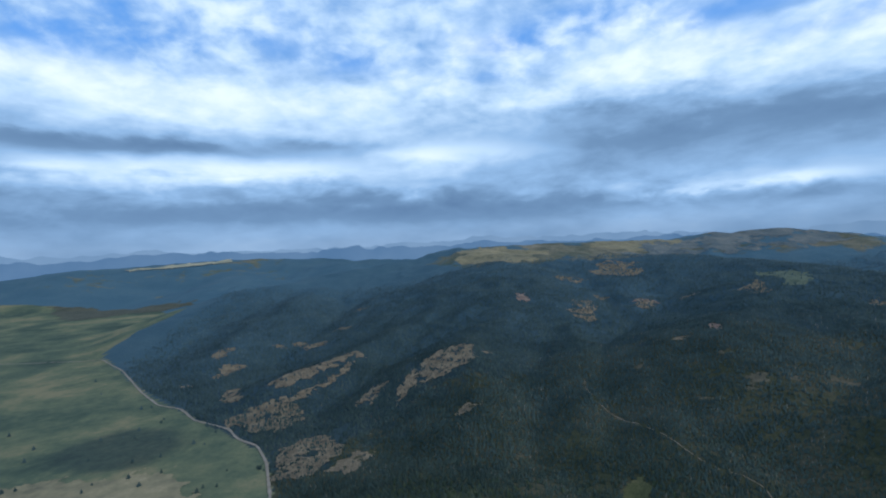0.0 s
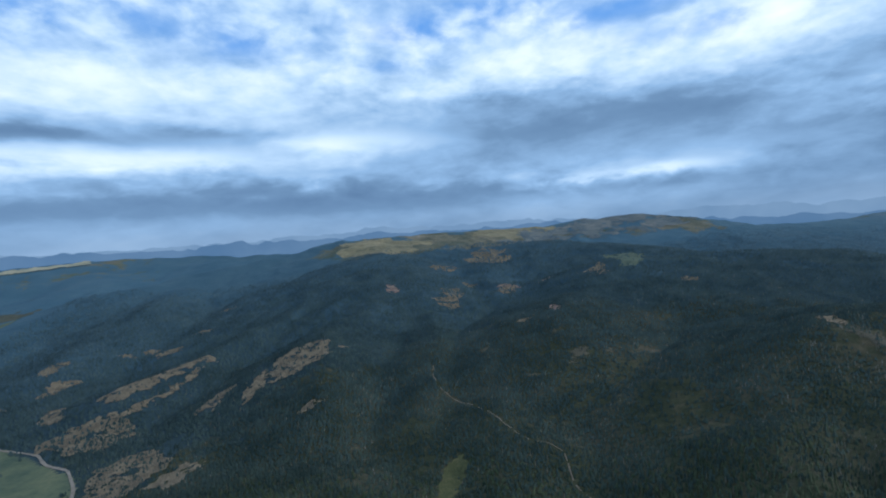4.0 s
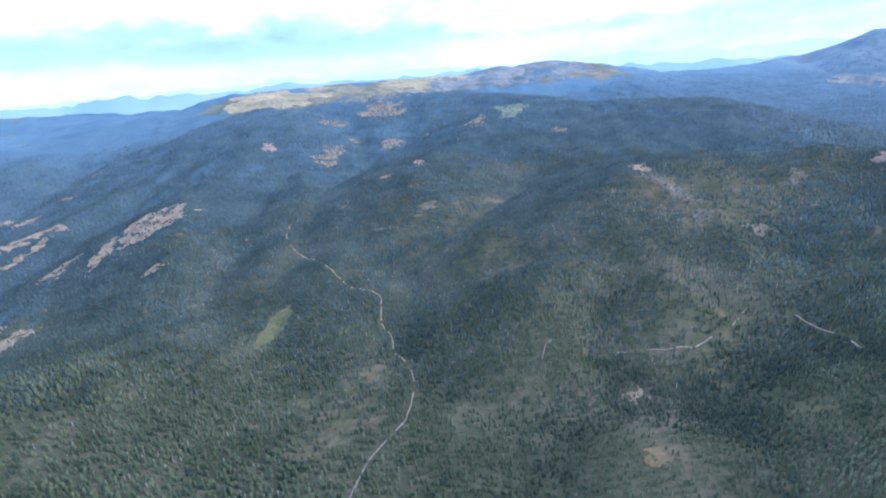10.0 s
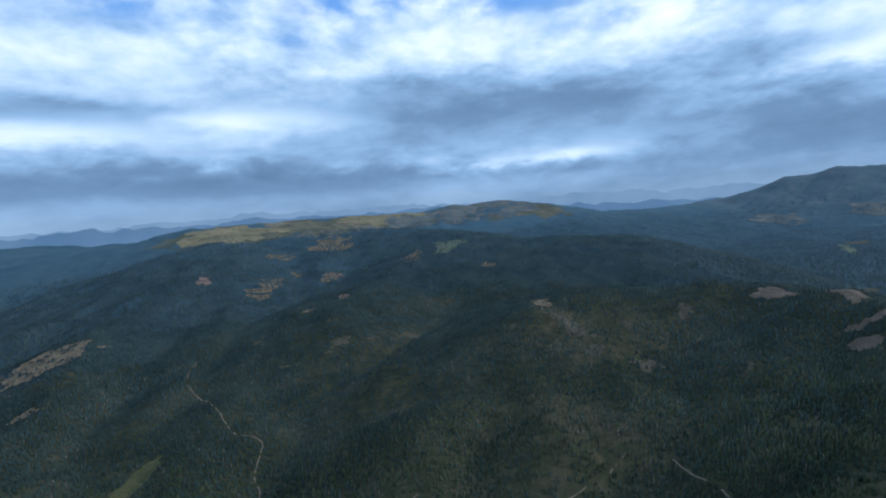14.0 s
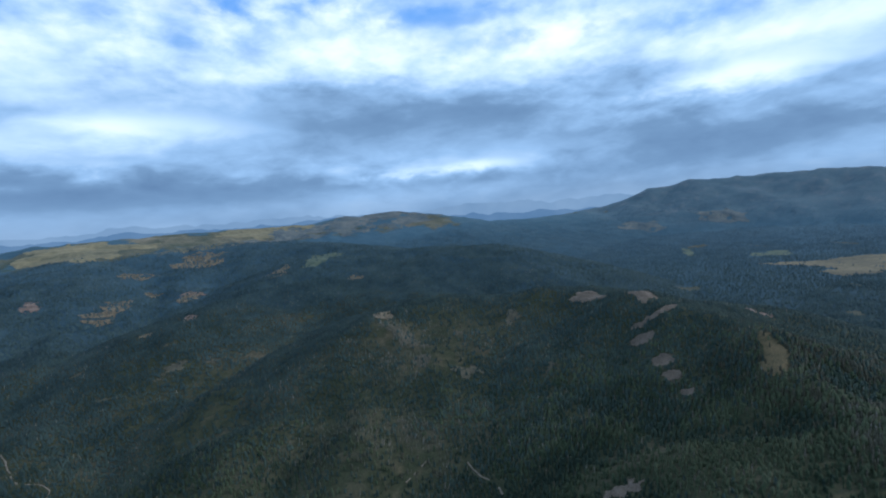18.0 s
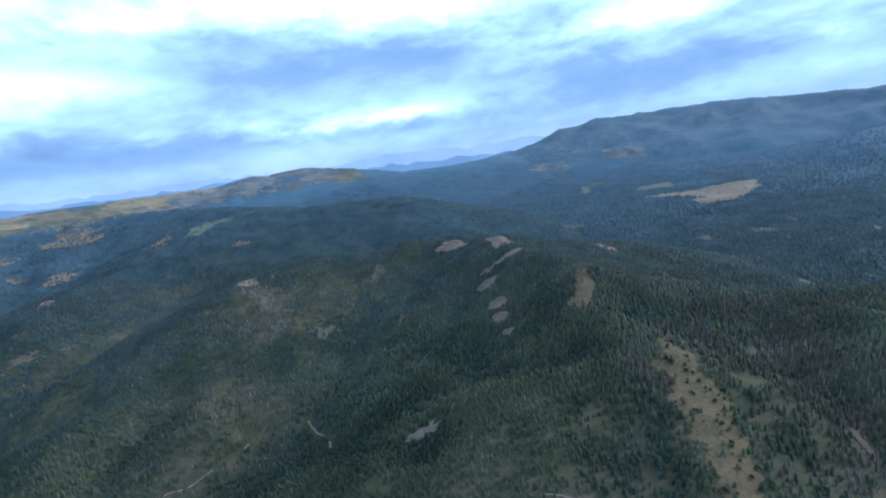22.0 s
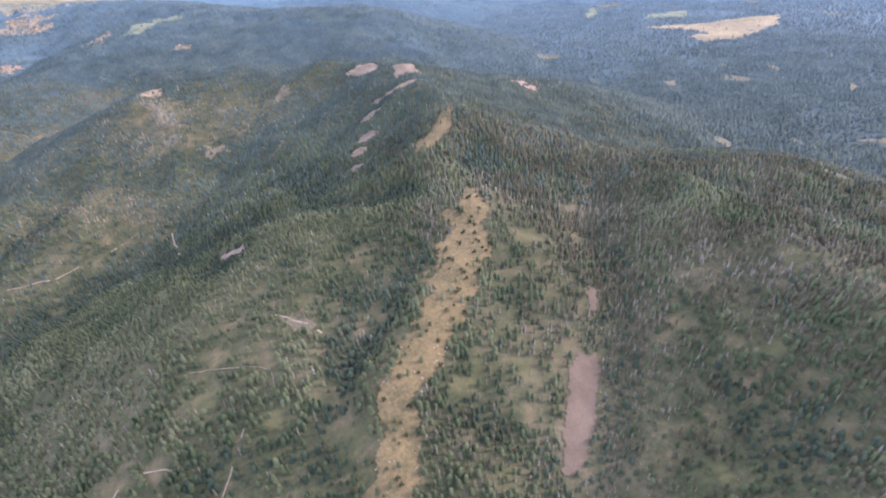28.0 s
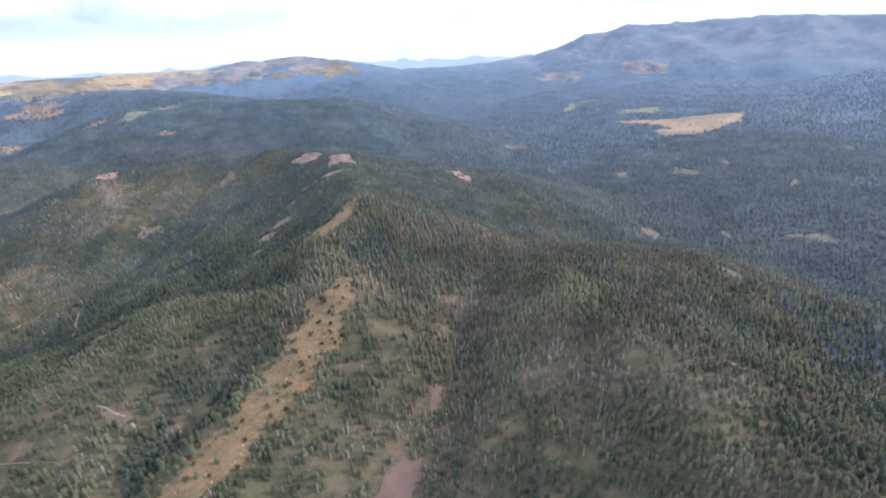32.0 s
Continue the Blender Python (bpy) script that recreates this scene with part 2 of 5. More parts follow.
    dark_spot = n.step(n.math("ADD", dark_spot, n.math("MULTIPLY", n.math("SUBTRACT", n.noise(p, 0.012, 5.0, 0.6), 0.5), 0.9)), 0.25, 0.75)
    meadow = n.mix(n.math("MULTIPLY", dark_spot, 0.85), meadow, n.ramp(small, (0.35, (0.030, 0.044, 0.038)), (0.65, (0.048, 0.064, 0.050))))
    # unbroken conifer woods from afar; canopy shade and haze blue are in the colour
    tree_tops = n.noise(p, 0.11, 3.0, 0.7)
    woods = n.ramp(n.math("ADD", n.math("MULTIPLY", tree_tops, 0.55), n.math("MULTIPLY", n.noise(p, 0.008, 5.0), 0.45)),
                   (0.36, (0.021, 0.035, 0.039)), (0.50, (0.028, 0.046, 0.051)), (0.64, (0.039, 0.059, 0.063)))
    haze_tint = n.add("ShaderNodeAttribute", attribute_name="haze_tint").outputs["Fac"]
    hazed_woods = n.ramp(n.math("ADD", n.math("MULTIPLY", tree_tops, 0.4), n.math("MULTIPLY", n.noise(p, 0.004, 6.0, 0.62), 0.6)),
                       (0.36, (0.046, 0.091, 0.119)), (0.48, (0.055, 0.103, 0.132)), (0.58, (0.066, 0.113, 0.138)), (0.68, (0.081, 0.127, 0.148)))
    woods = n.mix(haze_tint, woods, hazed_woods)
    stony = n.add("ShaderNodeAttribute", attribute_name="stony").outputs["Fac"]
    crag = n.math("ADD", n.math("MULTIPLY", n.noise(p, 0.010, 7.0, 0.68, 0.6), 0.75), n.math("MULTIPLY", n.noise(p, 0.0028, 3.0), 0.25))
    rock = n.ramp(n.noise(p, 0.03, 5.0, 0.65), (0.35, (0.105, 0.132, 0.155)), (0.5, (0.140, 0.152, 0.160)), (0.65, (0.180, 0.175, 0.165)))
    # the mesa's woods are coloured paler and bluer, as haze would make them
    hazed_rim = n.ramp(n.noise(p, 0.006, 6.0, 0.62), (0.36, (0.066, 0.104, 0.126)), (0.64, (0.098, 0.138, 0.154)))
    woods = n.mix(n.math("MULTIPLY", stony, 0.85), woods, hazed_rim)
    woods = n.mix(n.math("MULTIPLY", n.step(crag, 0.46, 0.72), n.math("MULTIPLY", stony, 0.75)), woods, rock)
    edge = n.math("ADD", wood, n.math("MULTIPLY", n.math("SUBTRACT", n.noise(p, 0.02, 5.0, 0.65), 0.5), 1.3))
    open_edge = n.math("ADD", grass, n.math("MULTIPLY", n.math("SUBTRACT", n.noise(p, 0.01, 6.0, 0.65), 0.5), 1.2))
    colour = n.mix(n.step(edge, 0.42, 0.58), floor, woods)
    colour = n.mix(n.step(open_edge, 0.45, 0.62), colour, meadow)
    finish(n, colour, 0.95, n.math("ADD", n.math("MULTIPLY", tree_tops, wood), n.math("MULTIPLY", small, 0.25)), 0.6, 2.5, 0.1)
    return m


def mottled(name, stops, scales=(0.05, 0.4), roughness=0.92, relief=0.6, distance=0.8, mixed=0.5):
    """A loose natural surface in two grain sizes."""
    m, n = material(name)
    p = place(n)
    a, b = n.noise(p, scales[0], 5.0, 0.6), n.noise(p, scales[1], 5.0, 0.65)
    colour = n.ramp(n.math("ADD", n.math("MULTIPLY", a, mixed), n.math("MULTIPLY", b, 1 - mixed)), *stops)
    finish(n, colour, roughness, b, relief, distance, 0.15)
    return m


def needles(name, dark, mid, pale, joined, canopy=0.6, mixed=0.26):
    """Foliage that differs from tree to tree."""
    m, n = material(name)
    p = place(n)
    chance = n.add("ShaderNodeNewGeometry").outputs["Random Per Island"] if joined else n.add("ShaderNodeObjectInfo").outputs["Random"]
    stand = n.math("ADD", n.math("MULTIPLY", n.noise(p, 0.012, 4.0, 0.6), 0.6), n.math("MULTIPLY", n.noise(p, 0.045, 3.0, 0.6), 0.4))
    stand = n.step(stand, 0.33, 0.67)
    tone = n.math("ADD", n.math("MULTIPLY", chance, mixed), n.math("MULTIPLY", stand, 1 - mixed))
    colour = n.ramp(tone, (0.12, dark), (0.5, mid), (0.88, pale))
    twig = n.noise(p, 1.6, 3.0, 0.7)
    colour = n.mix(n.step(twig, 0.35, 0.7), colour, n.mix(1.0, colour, (0.68, 0.70, 0.68), "MULTIPLY"))
    finish(n, colour, 0.85, twig, 0.6, 0.5, 0.15, canopy)
    return m


GROUND = ground_material()
DRY_GRASS = mottled("dry_golden_grass", ((0.34, (0.047, 0.043, 0.021)), (0.46, (0.075, 0.060, 0.031)), (0.57, (0.104, 0.077, 0.039)), (0.70, (0.143, 0.105, 0.059))))
GOLDEN_HAY = mottled("pale_golden_hay", ((0.34, (0.078, 0.073, 0.051)), (0.46, (0.122, 0.102, 0.066)), (0.57, (0.166, 0.133, 0.082)), (0.68, (0.210, 0.166, 0.107))), (0.006, 0.05))
BARE_SLOPE = mottled("bare_tan_mountain_slope", ((0.36, (0.059, 0.082, 0.092)), (0.45, (0.087, 0.104, 0.107)), (0.54, (0.125, 0.130, 0.120)), (0.66, (0.180, 0.172, 0.152))), (0.007, 0.05), 0.95, 0.8, 6.0, 0.6)
GREEN_GRASS = mottled("moist_green_grass", ((0.35, (0.041, 0.046, 0.020)), (0.5, (0.068, 0.069, 0.028)), (0.65, (0.104, 0.093, 0.042))))
PALE_GREEN = mottled("pale_green_meadow", ((0.36, (0.056, 0.072, 0.049)), (0.5, (0.086, 0.103, 0.070)), (0.64, (0.120, 0.136, 0.093))), (0.02, 0.1))
# hay colour brightened as if the sun lay on the far field
SUNLIT_HAY = mottled("sunlit_far_hay", ((0.34, (0.162, 0.168, 0.128)), (0.46, (0.255, 0.240, 0.168)), (0.57, (0.357, 0.312, 0.210)), (0.68, (0.476, 0.400, 0.270))), (0.006, 0.05))
BASIN_GRASS = mottled("dull_tan_grass", ((0.36, (0.041, 0.045, 0.033)), (0.5, (0.067, 0.067, 0.046)), (0.64, (0.098, 0.092, 0.065))), (0.02, 0.1))
PALE_SCAR = mottled("pale_pinkish_rock", ((0.35, (0.061, 0.049, 0.038)), (0.46, (0.096, 0.075, 0.056)), (0.57, (0.132, 0.103, 0.079)), (0.70, (0.182, 0.146, 0.115))), (0.05, 0.5), 0.95, 0.7, 1.0)
# dry grass with its base colour raised to stand for sun patches
PLATEAU_GRASS = mottled("sun_bright_plateau_grass", ((0.34, (0.101, 0.093, 0.062)), (0.46, (0.167, 0.142, 0.085)), (0.57, (0.230, 0.188, 0.108)), (0.68, (0.302, 0.243, 0.148))), (0.006, 0.05))
SCREE = mottled("grey_pink_scree", ((0.36, (0.059, 0.044, 0.033)), (0.5, (0.076, 0.058, 0.043)), (0.64, (0.095, 0.073, 0.056))), (0.04, 0.7), 0.95, 0.4, 0.4, 0.65)
TAN_ROCK = mottled("tan_weathered_rock", ((0.35, (0.068, 0.055, 0.040)), (0.45, (0.125, 0.097, 0.065)), (0.56, (0.183, 0.140, 0.090)), (0.68, (0.255, 0.198, 0.131))), (0.05, 0.5), 0.95, 1.0, 2.0)
RED_ROCK = mottled("red_brown_rock", ((0.34, (0.100, 0.068, 0.054)), (0.5, (0.175, 0.122, 0.096)), (0.66, (0.265, 0.200, 0.160))), (0.05, 0.5), 0.95, 1.0, 1.5)
GREY_LITTER = mottled("grey_litter_and_stone", ((0.36, (0.048, 0.044, 0.030)), (0.5, (0.078, 0.068, 0.046)), (0.66, (0.118, 0.102, 0.071))), (0.06, 0.6))
DIRT = mottled("pale_dirt_track", ((0.35, (0.093, 0.074, 0.054)), (0.5, (0.156, 0.123, 0.091)), (0.65, (0.234, 0.189, 0.147))), (0.12, 0.9))
ROAD = mottled("pale_gravel_road", ((0.35, (0.16, 0.13, 0.10)), (0.5, (0.22, 0.18, 0.14)), (0.65, (0.30, 0.25, 0.20))), (0.05, 0.6))
BARK = mottled("conifer_bark", ((0.35, (0.06, 0.045, 0.035)), (0.65, (0.15, 0.115, 0.09))), (0.8, 6.0))
DEAD_WOOD = mottled("weathered_dead_wood", ((0.35, (0.25, 0.225, 0.19)), (0.65, (0.42, 0.39, 0.345))), (0.8, 6.0))
STONE = mottled("pale_boulder_stone", ((0.35, (0.17, 0.15, 0.125)), (0.65, (0.31, 0.28, 0.24))), (0.5, 3.0))
NEEDLES = needles("conifer_needles", (0.025, 0.037, 0.020), (0.043, 0.061, 0.031), (0.075, 0.089, 0.048), False)
WOODS = needles("conifer_woods", (0.025, 0.037, 0.020), (0.043, 0.061, 0.031), (0.075, 0.089, 0.048), True)
# a lighter and a darker tree colour, which paint the relief of crests and gullies
CREST_WOODS = needles("dry_pine_woods", (0.039, 0.052, 0.027), (0.063, 0.077, 0.040), (0.096, 0.109, 0.063), True)
GULLY_WOODS = needles("dark_fir_woods", (0.018, 0.031, 0.021), (0.030, 0.046, 0.030), (0.051, 0.069, 0.045), True)


def hazed_needles():
    """Seven wood tones from dark green to blue, the haze of distance put into the colour."""
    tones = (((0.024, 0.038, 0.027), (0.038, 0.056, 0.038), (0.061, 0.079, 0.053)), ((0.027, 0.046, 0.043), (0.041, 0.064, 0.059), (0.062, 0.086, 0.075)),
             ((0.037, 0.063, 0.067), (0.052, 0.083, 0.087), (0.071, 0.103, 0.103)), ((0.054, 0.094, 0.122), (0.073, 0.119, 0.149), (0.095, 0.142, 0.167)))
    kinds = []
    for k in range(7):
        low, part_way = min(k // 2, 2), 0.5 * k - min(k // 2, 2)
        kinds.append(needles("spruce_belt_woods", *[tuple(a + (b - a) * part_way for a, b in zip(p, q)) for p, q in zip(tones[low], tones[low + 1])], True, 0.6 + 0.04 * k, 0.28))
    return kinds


HAZE_STEPS = hazed_needles()
GREY_WOODS = needles("grey_dead_crowns", (0.070, 0.063, 0.044), (0.114, 0.104, 0.078), (0.190, 0.177, 0.148), True)
HALF_DEAD = needles("half_dead_crowns", (0.040, 0.039, 0.023), (0.061, 0.059, 0.039), (0.095, 0.092, 0.065), True)
GREY_TREE = needles("grey_dead_crown", (0.091, 0.079, 0.053), (0.137, 0.121, 0.084), (0.212, 0.194, 0.144), False)
RUST_TREE = needles("rust_dead_crown", (0.24, 0.15, 0.12), (0.30, 0.19, 0.15), (0.36, 0.24, 0.19), False)
SHRUB = needles("shrub_leaves", (0.022, 0.030, 0.015), (0.034, 0.045, 0.022), (0.055, 0.062, 0.032), False)


# backdrop colour that glows by itself, with the haze already in its blue
def haze_glow_material(name, low, top):
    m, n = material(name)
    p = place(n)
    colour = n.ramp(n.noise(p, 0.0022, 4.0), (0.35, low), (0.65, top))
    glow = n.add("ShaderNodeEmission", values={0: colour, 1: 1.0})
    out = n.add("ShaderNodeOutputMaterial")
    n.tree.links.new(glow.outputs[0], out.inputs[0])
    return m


GLOW_BLUE = haze_glow_material("glowing_haze_blue", (0.098, 0.186, 0.320), (0.128, 0.220, 0.355))
GLOW_PALE = haze_glow_material("glowing_haze_pale", (0.178, 0.285, 0.435), (0.215, 0.325, 0.475))


# ---- the lie of the land: valley floors, ridge spines, spurs and gullies ----
def lattice(ix, iy, seed):
    h = (ix.astype(np.int64) * 374761393 + iy.astype(np.int64) * 668265263 + seed * 974634541) & 0xFFFFFFFF
    h = ((h ^ (h >> 13)) * 1274126177) & 0xFFFFFFFF
    return ((h ^ (h >> 16)) & 0xFFFF) / 65535.0


def grain(x, y, size, seed=0):
    """Smooth value noise, 0 to 1, with cells of the given size in metres."""
    u, v = x / size, y / size
    i, j = np.floor(u), np.floor(v)
    a, b = u - i, v - j
    a, b = a * a * (3 - 2 * a), b * b * (3 - 2 * b)
    return ((lattice(i, j, seed) * (1 - a) + lattice(i + 1, j, seed) * a) * (1 - b)
            + (lattice(i, j + 1, seed) * (1 - a) + lattice(i + 1, j + 1, seed) * a) * b)


def rough(x, y, size, seed=0, octaves=3):
    total, weight = 0.0, 0.0
    for k in range(octaves):
        total = total + grain(x + 37.7 * k, y - 51.3 * k, size / 2 ** k, seed + k) / 2 ** k
        weight += 1 / 2 ** k
    return total / weight


# each ridge: fall of its flanks (rise over run), rounding of its crest in metres, and its spine (x, y, height)
RIDGES = (
    (0.40, 12, ((1130, 470, 224), (1190, 400, 228), (1195, 300, 230), (1110, 84, 217), (1035, 40, 198), (1005, -60, 181), (930, -115, 163), (865, -152, 150), (800, -240, 120), (770, -320, 96))),
    (0.36, 20, ((1005, -40, 183), (943, -38, 178), (895, 0, 176), (807, -8, 165), (700, 50, 127), (600, 110, 94), (527, 163, 88))),
    (0.36, 20, ((895, -20, 175), (812, -72, 159), (770, -130, 132))),
    (0.34, 30, ((1110, 84, 212), (1165, 20, 185), (1222, -75, 164), (1185, -230, 170), (1150, -300, 168), (1134, -400, 171), (1090, -560, 165))),
    (0.36, 25, ((1222, -75, 164), (1307, -192, 165), (1420, -330, 120))),
    (0.30, 30, ((1195, 300, 225), (1290, 255, 194), (1372, 216, 176), (1480, 120, 136))),
    (0.40, 22, ((1190, 400, 228), (1120, 480, 224), (1010, 590, 214), (866, 606, 216), (800, 625, 183), (700, 650, 142), (632, 625, 138))),
    (0.42, 15, ((864, 600, 208), (800, 510, 163), (740, 390, 137), (705, 345, 132), (690, 335, 126))),
    (0.36, 20, ((740, 480, 135), (592, 451, 128), (572, 400, 117), (540, 350, 92))),
    (0.30, 40, ((1010, 590, 218), (980, 720, 195), (900, 800, 150))),
    (0.30, 50, ((1500, 1080, 255), (1250, 1230, 260), (960, 1320, 261), (850, 1240, 232), (720, 1130, 205), (588, 1034, 188), (470, 930, 138), (400, 860, 112), (330, 700, 96), (335, 640, 90), (320, 560, 74))),
    (0.26, 110, ((119, 2756, 361), (320, 2350, 320), (262, 2070, 296), (245, 1800, 258), (240, 1600, 225))),
    (0.32, 25, ((240, 1600, 226), (240, 1516, 216), (150, 1290, 182), (48, 1096, 156), (-60, 1030, 120), (-166, 950, 88))),
    (0.32, 20, ((60, 1080, 152), (50, 930, 122), (48, 785, 96), (60, 690, 68))),
    (0.30, 25, ((330, 1250, 165), (275, 1000, 130), (261, 876, 107), (206, 758, 88), (215, 650, 72))),
    (0.26, 40, ((700, 2250, 310), (665, 1800, 240), (628, 1488, 188), (600, 1400, 168))),
    (0.26, 120, ((320, 2350, 320), (700, 2250, 313), (1050, 1950, 298), (1200, 1600, 272), (1180, 1300, 258))),
    (0.32, 30, ((245, 1750, 250), (-50, 1480, 178), (-225, 1192, 124), (-350, 1090, 108), (-420, 950, 66))),
    (0.16, 30, ((-180, 400, 82), (-31, 479, 99), (60, 500, 84))),
    (0.28, 60, ((119, 2756, 350), (-300, 2560, 290), (-621, 2437, 250), (-892, 2167, 218), (-1010, 1850, 150), (-1020, 1600, 90))),
    (0.26, 40, ((-621, 2437, 240), (-600, 1900, 180), (-676, 1420, 96))),
    (0.26, 80, ((-3500, 3100, 200), (-3137, 3364, 250), (-2832, 3625, 306), (-2638, 3768, 292), (-1871, 4202, 318), (-1190, 4443, 308), (-799, 4530, 270), (-300, 4500, 240))),
    (0.20, 60, ((-1871, 4202, 300), (-1500, 3500, 200), (-1350, 3000, 120))),
    (0.20, 60, ((-1190, 4443, 290), (-700, 3700, 220), (-500, 3200, 200))),
    (0.24, 80, ((119, 2756, 361), (700, 2950, 365), (1300, 3080, 356), (1600, 3080, 364), (1750, 3060, 391), (1850, 3010, 374), (1950, 2950, 394), (2050, 2880, 400), (2130, 2770, 384), (2195, 2650, 366), (2290, 2560, 318), (2400, 2400, 286), (3000, 2450, 268), (3672, 2563, 274), (4064, 2690, 284), (4196, 2427, 340))),
    (0.26, 60, ((2094, 3000, 380), (1990, 2750, 318), (1930, 2570, 250))),
    (0.26, 60, ((1500, 3050, 355), (1410, 2750, 305), (1420, 2560, 250))),
    (0.40, 30, ((4058, 2408, 325), (4330, 2400, 372), (4410, 2372, 432), (4520, 2280, 436), (4590, 2205, 446), (4650, 2150, 486), (4740, 2055, 472), (4853, 1937, 470), (4890, 1900, 481), (5000, 1785, 470), (5060, 1715, 484), (5150, 1440, 470), (5170, 1390, 482), (5264, 1115, 464), (5342, 782, 426), (5399, 262, 400), (5399, -570, 382))),
    (0.30, 40, ((4529, 2270, 419), (4307, 1974, 271), (4104, 1789, 169))),
    (0.30, 50, ((5050, 1729, 437), (4705, 1465, 299), (4381, 1280, 188))),
    (0.30, 50, ((5264, 1115, 428), (4844, 910, 280), (4428, 818, 178))),
    (0.16, 80, ((4100, 150, 175), (3500, 20, 150), (3000, -150, 125))),
)


def spine(x, y, fall, soft, points):
    best = np.full(np.shape(x), -1e9)
    for (ax, ay, az), (bx, by, bz) in zip(points, points[1:]):
        dx, dy = bx - ax, by - ay
        s = np.clip(((x - ax) * dx + (y - ay) * dy) / (dx * dx + dy * dy), 0, 1)
        d = np.hypot(x - ax - s * dx, y - ay - s * dy)
        best = np.maximum(best, az + s * (bz - az) - fall * (np.sqrt(d * d + soft * soft) - soft))
    return best


def height(x, y):
    x, y = np.asarray(x, float), np.asarray(y, float)
    wx = x + 26 * (rough(x, y, 170, 11) - 0.5)
    wy = y + 26 * (rough(x, y, 170, 23) - 0.5)
    # valley floors: the river valley in the west, the wide basin in the east; far off raised to fill the camera's view
    # up to the horizon
    floor = 62 + 22 * np.clip((x - 300) / 500, 0, 1) + 14 * np.clip((x - 1800) / 600, 0, 1) + 14 * (rough(x, y, 520, 5) - 0.5)
    away = np.hypot(x - 450, y + 200)
    floor = floor + 110 * np.clip((away - 4100) / 800, 0, 1) ** 1.5 + 60 * np.clip((away - 3300) / 1200, 0, 1) * (rough(x, y, 900, 31) - 0.35)
    z = floor
    for fall, soft, points in RIDGES:
        r = spine(wx, wy, fall, soft, points)
        k = 12.0
        h = np.clip(0.5 + 0.5 * (r - z) / k, 0, 1)
        z = z * (1 - h) + r * h + k * h * (1 - h) * 0.3
    rise = np.clip((z - floor) / 70, 0, 1)
    gully = np.abs(rough(x, y, 130, 41) - 0.5) * 2
    # deep ravines in the mesa's flank and the far hill
    ravine = np.abs(rough(x, y, 430, 43) - 0.5) * 2
    z = z + rise * np.clip((x - 3300) / 700, 0, 1) * np.clip((455 - z) / 70, 0, 1) * 70 * (0.25 - ravine)
    z = z + rise * np.clip((y - 2250) / 300, 0, 1) * np.clip((3000 - x) / 500, 0, 1) * np.clip((372 - z) / 60, 0, 1) * 34 * (0.25 - np.abs(rough(x, y, 260, 47) - 0.5) * 2)
    z = z + rise * (17 * (0.30 - gully)) + 2.2 * (rough(x, y, 38, 51) - 0.5) * rise
    return z


def axis(*runs):
    """Grid lines: start, then (end, step) for each run."""
    lines = [runs[0]]
    for end, step in runs[1:]:
        count = max(1, round((end - lines[-1]) / step))
        lines += [lines[-1] + (end - lines[-1]) * (k + 1) / count for k in range(count)] if count else []
    return np.array(lines)


GX = axis(-5200.0, (-2200, 75), (-500, 22), (560, 8), (1330, 5), (1500, 8), (2900, 20), (6400, 60))
GY = axis(-3000.0, (-900, 150), (-420, 25), (240, 5), (1500, 8), (3300, 20), (5000, 60))
MX, MY = np.meshgrid(GX, GY)
GZ = height(MX, MY)


def ground(x, y):
    """Height of the ground sheet at places in the plan."""
    x, y = np.asarray(x, float), np.asarray(y, float)
    i = np.clip(np.searchsorted(GX, x) - 1, 0, len(GX) - 2)
    j = np.clip(np.searchsorted(GY, y) - 1, 0, len(GY) - 2)
    a, b = (x - GX[i]) / (GX[i + 1] - GX[i]), (y - GY[j]) / (GY[j + 1] - GY[j])
    low, right, far, both = GZ[j, i], GZ[j, i + 1], GZ[j + 1, i], GZ[j + 1, i + 1]
    return np.where(a > b, low + a * (right - low) + b * (both - right), low + b * (far - low) + a * (both - far))


def inside(x, y, outline):
    """Which places lie within an outline of the plan."""
    hit = np.zeros(np.shape(x), bool)
    for (ax, ay), (bx, by) in zip(outline, outline[1:] + outline[:1]):
        if ay != by:
            hit ^= ((ay > y) != (by > y)) & (x < (bx - ax) * (y - ay) / (by - ay) + ax)
    return hit


def near_line(x, y, line):
    best = np.full(np.shape(x), 1e9)
    for (ax, ay), (bx, by) in zip(line, line[1:]):
        dx, dy = bx - ax, by - ay
        s = np.clip(((x - ax) * dx + (y - ay) * dy) / max(1e-6, dx * dx + dy * dy), 0, 1)
        best = np.minimum(best, np.hypot(x - ax - s * dx, y - ay - s * dy))
    return best


def arrays_mesh(name, verts, faces, mat, smooth=False):
    """A mesh from arrays of places and of equal-sided faces."""
    me = bpy.data.meshes.new(name)
    sides = faces.shape[1]
    me.vertices.add(len(verts))
    me.vertices.foreach_set("co", np.ascontiguousarray(verts, np.float32).ravel())
    me.loops.add(faces.size)
    me.loops.foreach_set("vertex_index", np.ascontiguousarray(faces, np.int32).ravel())
    me.polygons.add(len(faces))
    me.polygons.foreach_set("loop_start", np.arange(0, faces.size, sides, dtype=np.int32))
    if smooth:
        me.polygons.foreach_set("use_smooth", np.ones(len(faces), bool))
    me.update(calc_edges=True)
    me.materials.append(mat)
    return me


# ---- plan of the open ground: meadows, screes, rocks ----
OPEN = []          # (name, label, category, material, outline, raggedness)


